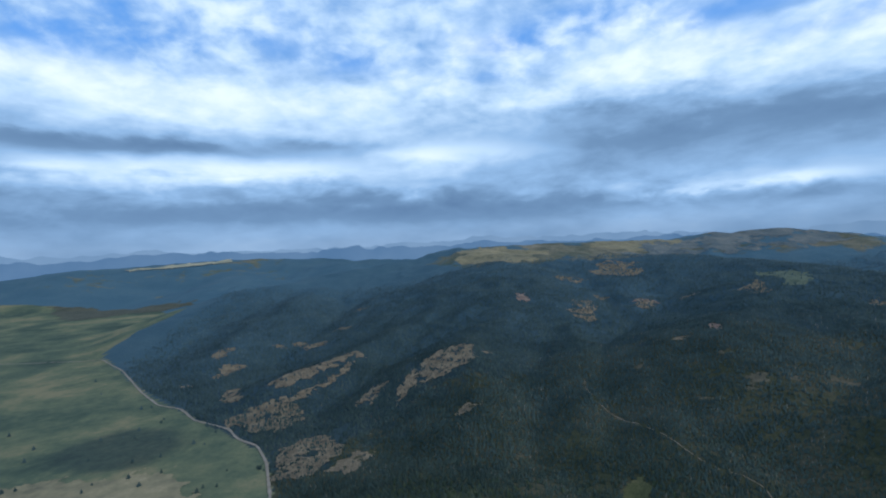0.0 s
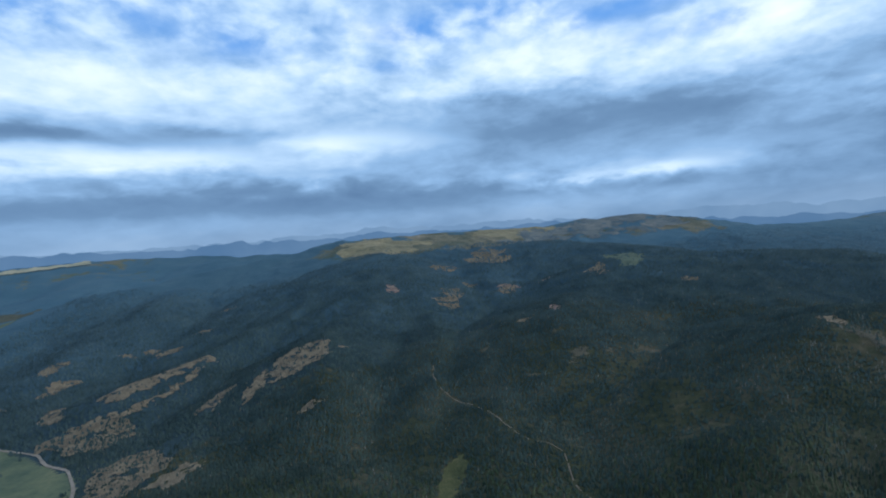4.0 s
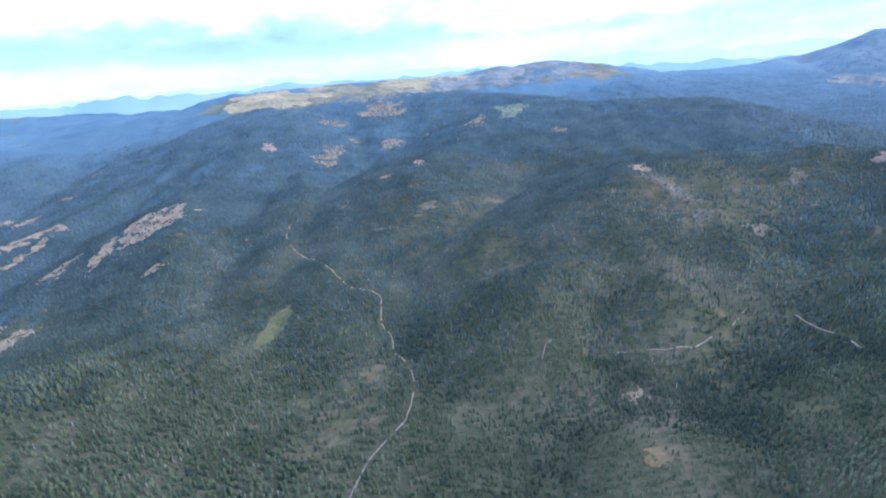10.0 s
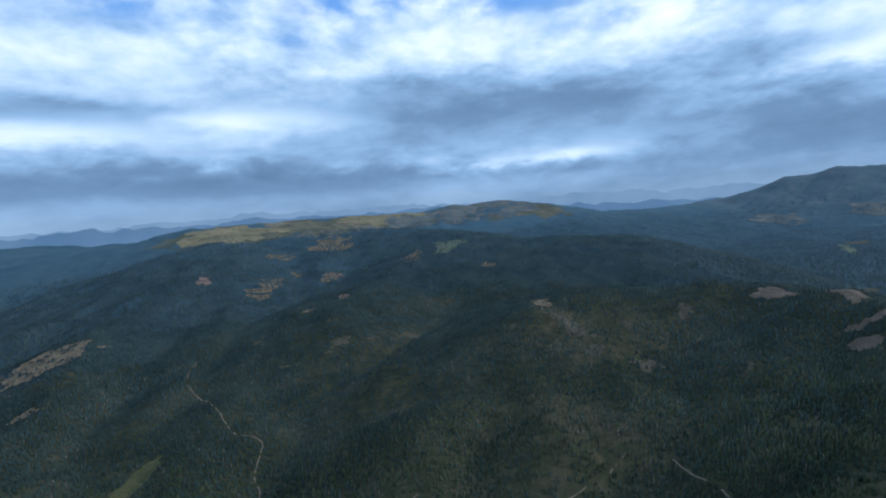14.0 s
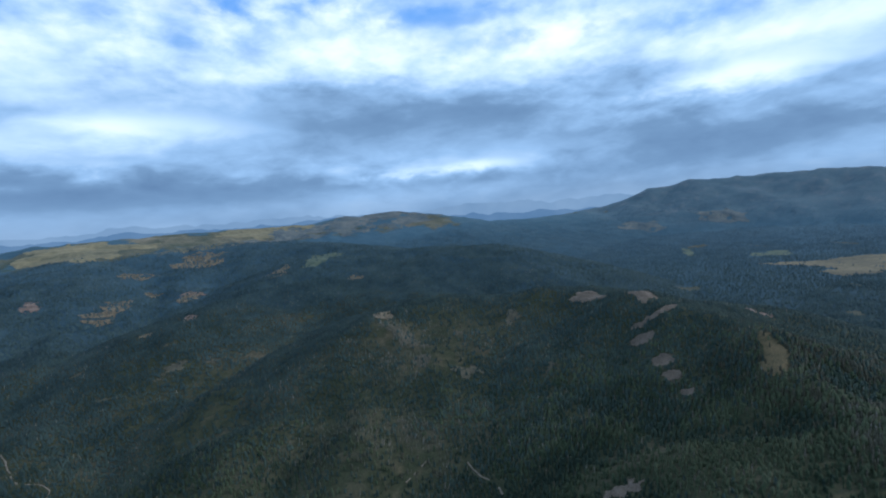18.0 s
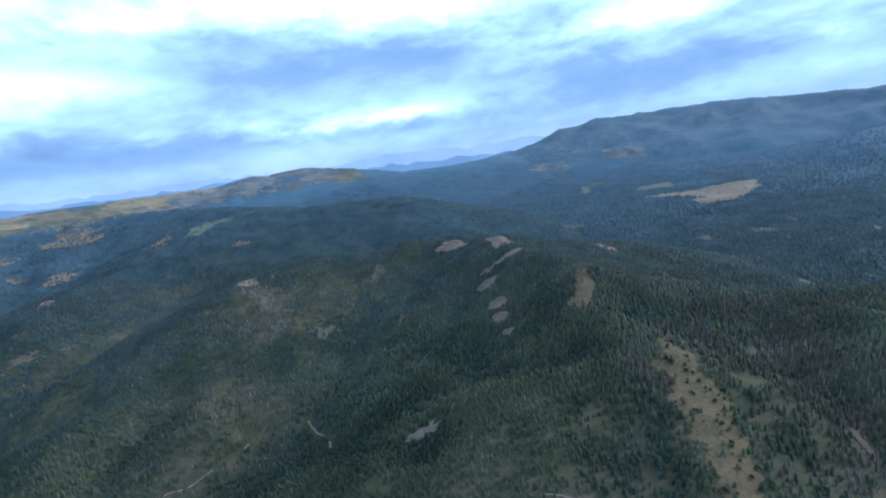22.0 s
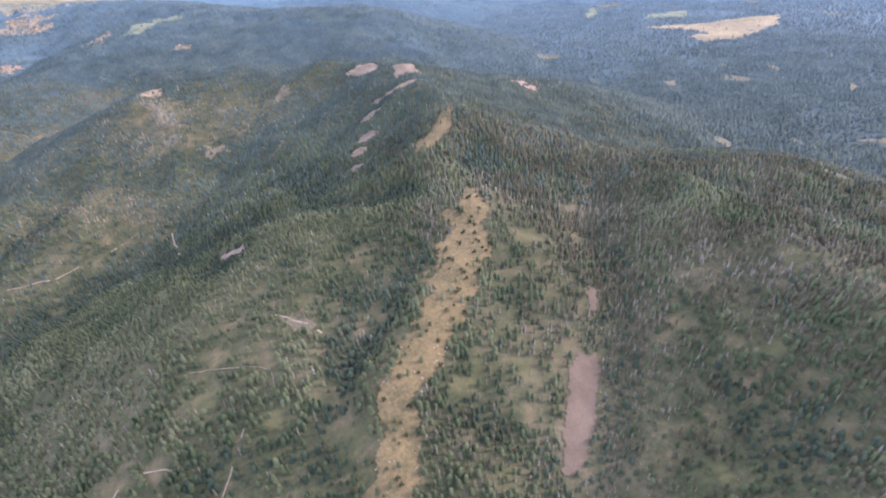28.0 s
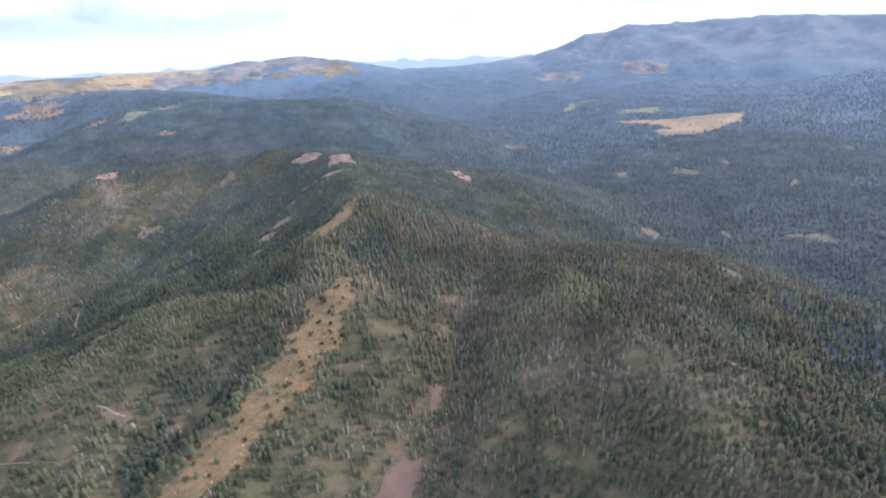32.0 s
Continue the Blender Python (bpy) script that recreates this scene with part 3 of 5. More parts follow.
def open_ground(name, label, category, mat, outline, ragged=6.0):
    if name == "rock_scar":
        cx, cy = sum(q[0] for q in outline) / len(outline), sum(q[1] for q in outline) / len(outline)
        outline = [(cx + 1.02 * (q[0] - cx), cy + 1.02 * (q[1] - cy)) for q in outline]
    OPEN.append((name, label, category, mat, outline, ragged))


open_ground("golden_meadow", "open golden grass strip running down the ridge with scattered stones", "meadow", DRY_GRASS, [(1016, -48), (1042, -45), (1012, -83), (1000, -110), (948, -139), (918, -163), (872, -186), (852, -206), (826, -240), (800, -232), (822, -198), (845, -170), (878, -145), (903, -134), (936, -106), (967, -80)], 7)
open_ground("scree_slope", "bare grey-pink scree tongue between the trees", "scree", SCREE, [(983, -214), (996, -224), (976, -242), (948, -258), (923, -272), (908, -266), (926, -250), (950, -234), (968, -220)], 1.6)
open_ground("scree_slope", "small bare grey-pink scree patch in the forest", "scree", SCREE, [(1033, -183), (1042, -190), (1025, -203), (1015, -197)], 3)
open_ground("ridge_meadow", "tan dry grass clearing on the ridge crest", "meadow", DRY_GRASS, [(1094, 88), (1122, 92), (1090, 54), (1048, 34), (1022, 40), (1040, 62), (1065, 66)], 2.5)
open_ground("rock_scar", "bare tan-grey rock scar near the summit", "rock", PALE_SCAR, [(1132, 400), (1165, 412), (1192, 398), (1165, 345), (1146, 372)], 4)
open_ground("rock_scar", "bare tan-grey rock scar on the summit slope", "rock", PALE_SCAR, [(1180, 335), (1205, 335), (1195, 270), (1150, 268)], 4)
open_ground("rock_scar", "long narrow bare rock scar below the summit", "rock", PALE_SCAR, [(1084, 250), (1096, 252), (1128, 236), (1166, 230), (1170, 215), (1126, 219), (1098, 233)], 3)
for cx, cy, size in ((1070, 217, 17), (1034, 164, 15), (1006, 137, 12), (986, 107, 8)):
    open_ground("rock_scar", "small bare lilac-grey rock scar in the forest slope", "rock", PALE_SCAR, [(cx + size * u, cy + size * v) for u, v in ((-0.9, 0.3), (-0.1, 1.1), (0.9, 0.7), (1.0, -0.3), (0.2, -1.0), (-0.6, -0.7))], size * 0.22)
open_ground("rock_scar", "narrow grey stone rib on the wooded spur", "rock", PALE_SCAR, [(814, 84), (832, 80), (842, 62), (830, 58), (816, 72)], 3)
open_ground("red_rock_cut", "bare orange-red rock cut on the far side of the ridge", "rock", RED_ROCK, [(1344, 222), (1366, 220), (1378, 186), (1354, 178)], 3)
open_ground("rock_outcrop", "bare tan rock tip on the wooded peak", "rock", TAN_ROCK, [(840, 594), (860, 614), (884, 606), (878, 574), (852, 564)], 4)
open_ground("stony_slope", "thinly wooded stony slope under the peak", "rock slope", GREY_LITTER, [(845, 555), (866, 530), (884, 500), (866, 470), (838, 505)], 13)
open_ground("tan_clearing", "bare tan clearing with a vehicle track among trees", "clearing", GREY_LITTER, [(818, -62), (832, -70), (843, -90), (840, -99), (828, -84)], 5)
open_ground("rock_cliff", "pale rock cliff edge on the wooded shoulder", "rock", PALE_SCAR, [(1200, -308), (1208, -322), (1205, -345), (1200, -344), (1201, -323)], 2)
open_ground("tan_clearing", "long pale tan clearing in the basin forest", "clearing", BASIN_GRASS, [(1712, -184), (1737, -210), (1734, -245), (1712, -249), (1706, -220), (1690, -191)], 5)
open_ground("basin_meadow", "large golden hay meadow in the forested basin", "meadow", GOLDEN_HAY, [(2407, 673), (2491, 605), (2590, 510), (2717, 487), (2790, 428), (2857, 392), (2634, 321), (2401, 296), (2290, 353), (2321, 445), (2400, 425), (2430, 500), (2440, 560)], 12)
open_ground("green_meadow", "narrow bright green meadow in the forest", "meadow", GREEN_GRASS, [(199, 522), (205, 572), (225, 615), (250, 630), (262, 605), (244, 577), (223, 546)], 4)
open_ground("rock_outcrop", "small pale rock outcrop among trees", "rock", TAN_ROCK, [(6, 822), (30, 855), (52, 838), (28, 818)], 5)
open_ground("rock_outcrop", "long tan rock outcrop along a wooded spur", "rock", TAN_ROCK, [(10, 1120), (66, 1081), (58, 1018), (8, 980), (-28, 978), (-83, 934), (-108, 930), (-98, 990), (-61, 1046), (-29, 1080)], 9)
open_ground("rock_outcrop", "narrow tan rock outcrop low on a spur", "rock", TAN_ROCK, [(-190, 926), (-168, 1010), (-130, 1008), (-142, 950), (-168, 916)], 7)
open_ground("rock_outcrop", "forked tan rock outcrop along a wooded spur", "rock", TAN_ROCK, [(-203, 1174), (-232, 1208), (-270, 1200), (-310, 1165), (-370, 1112), (-408, 1054), (-365, 1022), (-303, 1073), (-265, 1124), (-240, 1165)], 10)
open_ground("rock_outcrop", "narrow tan rock rib below the spur", "rock", TAN_ROCK, [(-250, 1149), (-226, 1150), (-248, 1065), (-289, 1013), (-326, 974), (-365, 950), (-394, 907), (-416, 898), (-410, 945), (-351, 986), (-294, 1040), (-263, 1091)], 9)
open_ground("rocky_slope", "tan rocky slope above the valley road", "rock slope", TAN_ROCK, [(-446, 919), (-406, 970), (-311, 976), (-297, 919), (-316, 845), (-365, 845)], 14)
open_ground("rock_outcrop", "small tan rock patch on the lower spur", "rock", TAN_ROCK, [(-627, 1340), (-568, 1332), (-611, 1236), (-640, 1250)], 8)
open_ground("rock_outcrop", "small tan rock patch above the valley", "rock", TAN_ROCK, [(-548, 1135), (-499, 1123), (-455, 1018), (-491, 1025), (-529, 1074)], 9)
open_ground("rock_outcrop", "small grey rock patch on the wooded slope", "rock", TAN_ROCK, [(-462, 1500), (-381, 1490), (-370, 1445), (-430, 1444)], 8)
open_ground("rock_outcrop", "small red-brown rock patch on the wooded slope", "rock", RED_ROCK, [(208, 1490), (240, 1540), (270, 1485), (238, 1442)], 9)
open_ground("rock_outcrop", "broken tan rock patch on the wooded slope", "rock", TAN_ROCK, [(405, 1520), (470, 1560), (470, 1460), (430, 1335), (383, 1318), (357, 1381), (395, 1430)], 16)
open_ground("rock_outcrop", "flat tan rock patch on the wooded slope", "rock", TAN_ROCK, [(568, 1479), (635, 1502), (664, 1441), (596, 1403)], 14)
open_ground("rock_outcrop", "grey rock slide under the mountain bench", "rock", TAN_ROCK, [(824, 1300), (905, 1370), (890, 1294), (840, 1205), (808, 1240)], 12)
open_ground("rock_outcrop", "broad grey rock field below the plateau", "rock", TAN_ROCK, [(600, 1965), (731, 2020), (782, 1826), (710, 1762), (655, 1814)], 30)
open_ground("rock_outcrop", "small grey rock field at the plateau edge", "rock", TAN_ROCK, [(741, 2025), (810, 1945), (748, 1905)], 18)
open_ground("green_meadow", "pale green meadow on the mountain bench", "meadow", PALE_GREEN, [(1030, 1600), (1100, 1535), (1113, 1414), (992, 1262), (922, 1228), (926, 1289), (1010, 1440)], 16)
open_ground("rock_outcrop", "small pale red rock knob on the spur", "rock", RED_ROCK, [(570, 1020), (590, 1050), (606, 1028), (598, 1003)], 4)
open_ground("tan_clearing", "dry stony clearing in the valley forest", "clearing", TAN_ROCK, [(-195, 695), (-165, 765), (-112, 778), (-132, 735), (-159, 682)], 9)
open_ground("tan_clearing", "small pinkish bare clearing in the forest", "clearing", TAN_ROCK, [(567, 254), (587, 255), (588, 238), (567, 241)], 4)
open_ground("tan_clearing", "small dry clearing in the forest", "clearing", DRY_GRASS, [(522, 172), (538, 168), (534, 150), (518, 152)], 5)
open_ground("plateau_meadow", "sunlit golden grass plateau on the mountain top", "meadow", PLATEAU_GRASS, [(60, 2400), (136, 2652), (336, 2778), (559, 2646), (520, 2330), (400, 2150), (304, 2073), (165, 2230)], 45)
open_ground("hilltop_grass", "tan dry grass on the rounded hilltop", "meadow", PLATEAU_GRASS, [(815, 2834), (950, 2990), (1350, 3060), (1518, 2965), (1250, 2820), (1002, 2700)], 60)
open_ground("rocky_slope", "tan dry slope of stones beside the valley road", "rock slope", TAN_ROCK, [(-299, 774), (-275, 816), (-219, 832), (-188, 777), (-200, 688), (-250, 676)], 14)
open_ground("rocky_slope", "tan bare patch on the lower wooded slope", "rock slope", TAN_ROCK, [(-700, 1367), (-704, 1460), (-650, 1429), (-660, 1355)], 10)
open_ground("bare_slope", "bare tan and grey mountainside above the forest", "mountain slope", BARE_SLOPE, [(1009, 2585), (1220, 2900), (1473, 2945), (1777, 3043), (2014, 2994), (2157, 2825), (2218, 2457), (2105, 2390), (1984, 2449), (1800, 2420), (1688, 2518), (1543, 2593), (1411, 2555), (1256, 2640), (1100, 2500)], 50)
# sun patches along the crest, given as pale grass colour
open_ground("dry_crest", "pale pinkish dry grass along the mountain crest", "meadow", PLATEAU_GRASS, [(962, 2611), (1207, 2960), (1548, 2986), (1501, 2891), (1287, 2771), (1101, 2664)], 30)
open_ground("tan_clearing", "small tan clearing in the basin forest", "clearing", BASIN_GRASS, [(1882, 661), (1952, 632), (1924, 599), (1851, 630)], 7)
open_ground("tan_clearing", "tiny tan clearing in the basin forest", "clearing", BASIN_GRASS, [(1855, 238), (1871, 214), (1835, 190), (1818, 213)], 4)
open_ground("tan_clearing", "thin pale clearing in the basin forest", "clearing", BASIN_GRASS, [(1968, 157), (1974, 99), (1936, 85), (1924, 134)], 9)
open_ground("green_meadow", "green meadow in the far basin", "meadow", PALE_GREEN, [(2531, 1009), (2820, 1190), (2783, 1128), (2561, 968), (2503, 961)], 12)
open_ground("pale_strip", "thin pale grass strip in the far basin", "meadow", BASIN_GRASS, [(2831, 1172), (3007, 1170), (2924, 1099), (2785, 1125)], 10)
open_ground("pale_strip", "broken green-tan grass strip beyond the hay meadow", "meadow", PALE_GREEN, [(2677, 825), (2843, 755), (2716, 648), (2611, 746)], 22)
open_ground("rock_outcrop", "small red-brown rock band on the wooded slope", "rock", RED_ROCK, [(574, 1512), (633, 1494), (671, 1497), (657, 1442)], 8)
open_ground("far_field", "long pale hay field on the far valley side", "field", SUNLIT_HAY, [(-2530, 3719), (-2218, 3909), (-1879, 4166), (-1829, 4054), (-2166, 3816), (-2479, 3680)], 14)
open_ground("valley_field", "pale tan field strip across the far valley", "field", BASIN_GRASS, [(-2452, 2887), (-2152, 2912), (-1820, 2904), (-1560, 2940), (-1550, 2820), (-1800, 2760), (-1960, 2500), (-2200, 2600)], 40)
open_ground("yellow_field", "yellow dry field on the valley floor", "field", PLATEAU_GRASS, [(-760, 690), (-557, 708), (-446, 725), (-372, 678), (-355, 635), (-640, 600)], 16)

# bleached litter under stands of dead trees, and small stony openings on the far slope: place and size
for cx, cy, size in ((892, 378, 22), (1027, 443, 20), (959, 286, 13), (845, 442, 18), (930, 455, 16)):
    open_ground("dead_stand_floor", "grey litter and stones under standing dead trees", "rock slope", GREY_LITTER, [(cx + size * u, cy + size * v) for u, v in ((-1.0, 0.2), (-0.3, 0.9), (0.7, 1.0), (1.1, 0.0), (0.5, -0.9), (-0.6, -0.7))], 12)
for cx, cy, size in ((509, 1824, 40), (526, 1597, 30), (745, 1433, 26), (92, 1054, 16), (388, 945, 16), (504, 1008, 13), (1016, 1096, 20), (541, 914, 14), (-332, 1814, 34), (-344, 1575, 26), (-477, 1522, 24), (-538, 1496, 22), (-668, 1179, 22),
                     (538, 818, 20), (687, 805, 20), (522, 798, 12), (431, 791, 13), (607, 812, 12), (467, 1834, 36), (837, 1322, 20)):
    open_ground("stony_opening", "small pale stony opening among the conifers", "rock", GREY_LITTER if cy < 1000 else TAN_ROCK, [(cx + size * u, cy + size * 0.8 * v) for u, v in ((-1.3, 0.3), (-0.4, 0.9), (0.6, 0.6), (1.4, 0.2), (0.7, -0.6), (-0.5, -0.8))], max(5.0, size * 0.42))

# thin clearings strewn over the basin woods: place, half length, half width, way they run in degrees
for cx, cy, long, wide, way in ((2004, -84, 34, 9, 20), (2037, 181, 30, 12, 60), (2085, 100, 38, 10, 45), (1950, 133, 16, 7, 50), (1845, 64, 20, 8, 40), (1554, -49, 22, 14, 30), (1379, -242, 16, 10, 80), (1766, 363, 26, 8, 70),
                                (2250, 40, 30, 9, 40), (2160, 300, 26, 8, 60), (1700, 60, 18, 7, 30), (1640, -120, 14, 7, 55), (2380, -60, 40, 10, 30), (2900, 250, 60, 14, 60), (3150, 620, 80, 18, 70), (2980, 900, 60, 16, 75)):
    c, s = math.cos(radians(way)), math.sin(radians(way))
    open_ground("tan_clearing", "thin pale grass clearing in the basin forest", "clearing", BASIN_GRASS,
                [(cx + c * long * u - s * wide * v, cy + s * long * u + c * wide * v) for u, v in ((-1, 0.1), (-0.6, 0.8), (0.1, 1), (0.7, 0.6), (1, -0.2), (0.4, -0.9), (-0.5, -0.8))], wide * 0.55)
open_ground("talus_slope", "broad pale talus slope under the mesa rim", "rock slope", BARE_SLOPE, [(3900, 1700), (4060, 1780), (4200, 1640), (4230, 1480), (4100, 1400), (3950, 1500)], 45)
open_ground("talus_slope", "pale stony foot of the mesa", "rock slope", BARE_SLOPE, [(3380, 2010), (3560, 2050), (3680, 1880), (3600, 1720), (3450, 1800)], 40)

# ---- tracks: name, label, material, width, line in the plan ----
TRACKS = []


def track(name, label, width, line, mat=None):
    TRACKS.append((name, label, mat or (ROAD if width > 3 else DIRT), width, line))


track("valley_road", "long pale dirt road winding along the green river valley", 5, [(-1500, 1530), (-1315, 1511), (-1116, 1512), (-960, 1375), (-756, 1148), (-647, 1037), (-578, 1004), (-509, 930), (-417, 878), (-380, 830), (-332, 798), (-292, 734), (-250, 635), (-235, 500), (-260, 300)])
track("forest_road", "pale dirt road winding through dense and open forest", 1.9, [(272, 935), (262, 900), (262, 842), (302, 759), (327, 683), (350, 612), (376, 600), (388, 580), (372, 519), (381, 488), (373, 447), (385, 412), (381, 373), (357, 318), (331, 302), (305, 277), (285, 245), (270, 180)])
track("forest_road", "short pale dirt track among trees", 1.2, [(513, 318), (526, 334), (539, 335)])
track("creek_track", "broken pale track along the creek among trees", 1.3, [(590, 298), (612, 284), (631, 272), (644, 268), (670, 258), (690, 264), (700, 265), (717, 263), (739, 275), (758, 281)])
track("forest_road", "short pale track in the wooded hollow", 1.8, [(792, 252), (787, 219), (791, 193), (783, 178)])
track("forest_road", "sandy track climbing through open forest", 1.0, [(735, -175), (745, -156), (752, -147), (760, -141), (770, -131)])
track("forest_road", "curved sandy track in a small clearing", 1.3, [(713, -112), (720, -113), (727, -124)])
track("forest_road", "short sandy track among trees", 1.3, [(690, -116), (702, -107)])
track("forest_road", "thin sandy track bending through trees", 0.6, [(748, -64), (770, -79), (800, -105), (801, -116), (793, -122)])
track("forest_road", "bare sandy track across a tan clearing", 1.5, [(820, -66), (832, -81), (841, -101)])

# small glades between the conifers: place, radius, green or tan
GLADES = (
    (821, -30, 9, 0), (798, -95, 9, 0), (774, -70, 10, 0), (719, -119, 7, 0), (697, -108, 8, 0), (821, -170, 8, 0), (866, -110, 7, 0), (886, -110, 8, 0), (790, -50, 9, 0), (824, -146, 9, 0),
    (756, -99, 8, 1), (674, 146, 16, 1), (822, -180, 8, 1), (787, -139, 9, 1), (812, -201, 7, 1), (1003, -173, 7, 0), (1015, -150, 9, 0), (984, -206, 8, 0), (962, -212, 6, 0), (983, -295, 8, 0), (962, -299, 8, 0),
    (1051, -251, 9, 0), (1038, -311, 11, 2), (1031, -361, 9, 2), (935, -294, 6, 0), (920, -229, 6, 0), (1002, -301, 6, 2), (895, -192, 10, 1), (882, -247, 8, 1), (938, -203, 7, 1), (973, -322, 8, 1), (1060, -306, 8, 1), (1153, -283, 14, 1),
    (1083, -130, 9, 0), (1034, -249, 6, 0), (1053, -288, 8, 2), (1127, -356, 12, 1), (1052, -333, 8, 2), (705, 272, 7, 2), (755, 345, 8, 2), (897, -58, 9, 0), (761, -76, 6, 0), (801, -102, 7, 0), (911, -189, 9, 1),
    (988, -91, 10, 1), (914, 195, 18, 1), (1031, -119, 11, 1), (761, 47, 14, 1), (720, 471, 8, 2), (757, 385, 8, 2), (841, 439, 18, 2), (871, 421, 14, 2), (940, 405, 14, 2), (840, 522, 14, 2), (1036, 434, 12, 2),
    (345, 412, 12, 1), (300, 350, 13, 1), (325, 330, 8, 0), (727, 283, 7, 2), (679, 320, 6, 2), (601, 297, 7, 2), (262, 395, 9, 1), (412, 300, 9, 1), (470, 235, 9, 0),
)


def glade(x, y, kind):
    """How far a place lies within the small glades of one kind, 0 to 1."""
    f = np.zeros(np.shape(x))
    for a, b, r, k in GLADES:
        if k == kind:
            f = np.maximum(f, np.exp(-((x - a) ** 2 + (y - b) ** 2) / (1.15 * r) ** 2))
    return f



RIVER_VALLEY = [(-3400, 2850), (-2345, 2890), (-1822, 2910), (-1380, 2480), (-1200, 2180), (-1120, 2027), (-1160, 1750), (-1150, 1571), (-1000, 1410), (-745, 1150), (-560, 985), (-385, 835), (-305, 770), (-245, 635), (-200, 450), (-260, 250), (-420, -100), (-900, -500), (-3000, -500)]


# open, dry woodland: centre, radius, how thin
THIN = ((830, -80, 62, 0.4), (775, -60, 50, 0.2), (765, -150, 50, 0.25), (720, -115, 40, 0.2), (1000, -290, 60, 0.22), (1050, -330, 60, 0.25), (720, 400, 70, 0.28), (870, 430, 70, 0.45), (1015, -140, 52, 0.55), (955, -185, 42, 0.48), (1040, -70, 35, 0.5), (900, -60, 45, 0.35), (290, 350, 75, 0.5), (330, 410, 45, 0.4),
        (860, 505, 60, 0.62), (930, 500, 50, 0.5), (740, 290, 40, 0.4), (690, 290, 45, 0.28), (1090, -260, 50, 0.45), (1170, -330, 60, 0.4), (540, 160, 45, 0.5), (400, 1380, 110, 0.5), (620, 1470, 110, 0.5),
        (700, 1600, 120, 0.45), (500, 1750, 140, 0.45), (-330, 1020, 130, 0.55), (-220, 780, 90, 0.45), (590, 560, 70, 0.4), (640, 780, 80, 0.35))


def thinned(x, y):
    """How open and dry the woods are, 0 to 1."""
    t = 0.0
    for a, b, r, k in THIN:
        t = np.maximum(t, k * np.exp(-(((x - a) ** 2 + (y - b) ** 2) / r ** 2) ** 1.5))
    return t


def fray(x, y, ragged):
    """Shifts places so that an outline comes out ragged."""
    cell = max(4.0, ragged * 2.2)
    return x + ragged * 4 * (rough(x, y, cell, 91, 4) - 0.5), y + ragged * 4 * (rough(x, y, cell, 93, 4) - 0.5)


DARK_PATCH = [(-664, 808), (-657, 878), (-595, 897), (-512, 850), (-469, 759), (-531, 729), (-604, 744)]      # darker patch on the valley floor


def wooded(x, y):
    """How thickly trees stand, 0 to 1."""
    d = np.clip((rough(x, y, 95, 71, 3) - 0.20) / 0.18, 0.5, 1.0)
    wx, wy = x + 40 * (rough(x, y, 60, 81) - 0.5), y + 40 * (rough(x, y, 60, 83) - 0.5)
    d = d * (1 - np.clip(thinned(wx, wy) * (0.55 + 1.1 * rough(x, y, 34, 111, 2)), 0, 0.93))
    gx, gy = x + 16 * (rough(x, y, 16, 85) - 0.5), y + 16 * (rough(x, y, 16, 87) - 0.5)
    open_air = np.maximum(np.maximum(glade(gx, gy, 0), glade(gx, gy, 1)), 0.6 * glade(gx, gy, 2))
    d = d * (1 - 0.72 * np.clip(open_air * 1.9 - 0.35, 0, 1))
    d = np.where(inside(wx, wy, RIVER_VALLEY), 0.006, d)
    d = np.where(inside(wx, wy, DARK_PATCH), 0.02, d)
    for *_, mat, outline, ragged in OPEN:
        xs, ys = [q[0] for q in outline], [q[1] for q in outline]
        box = (x > min(xs) - 20) & (x < max(xs) + 20) & (y > min(ys) - 20) & (y < max(ys) + 20)
        if box.any():
            k = np.nonzero(box)
            ex, ey = fray(x[k], y[k], ragged)
            d[k] = np.where(inside(ex, ey, outline), 0.45 if mat in (TAN_ROCK, RED_ROCK, BARE_SLOPE, GREY_LITTER) and ragged >= 12 else 0.1 if mat in (TAN_ROCK, RED_ROCK) else 0.0 if mat in (SCREE, PALE_SCAR) else 0.05, d[k])
    return d


FLIGHT = [(0, 0), (380, -100), (640, -260), (880, -437)]          # the flight line in the plan; the painted haze grows away from it


def haze_level(x, y):
    """Haze for the wood colours, by distance from the flight line: 0 green to 3 hazy blue."""
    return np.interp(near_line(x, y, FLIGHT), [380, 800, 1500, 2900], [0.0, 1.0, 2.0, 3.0])


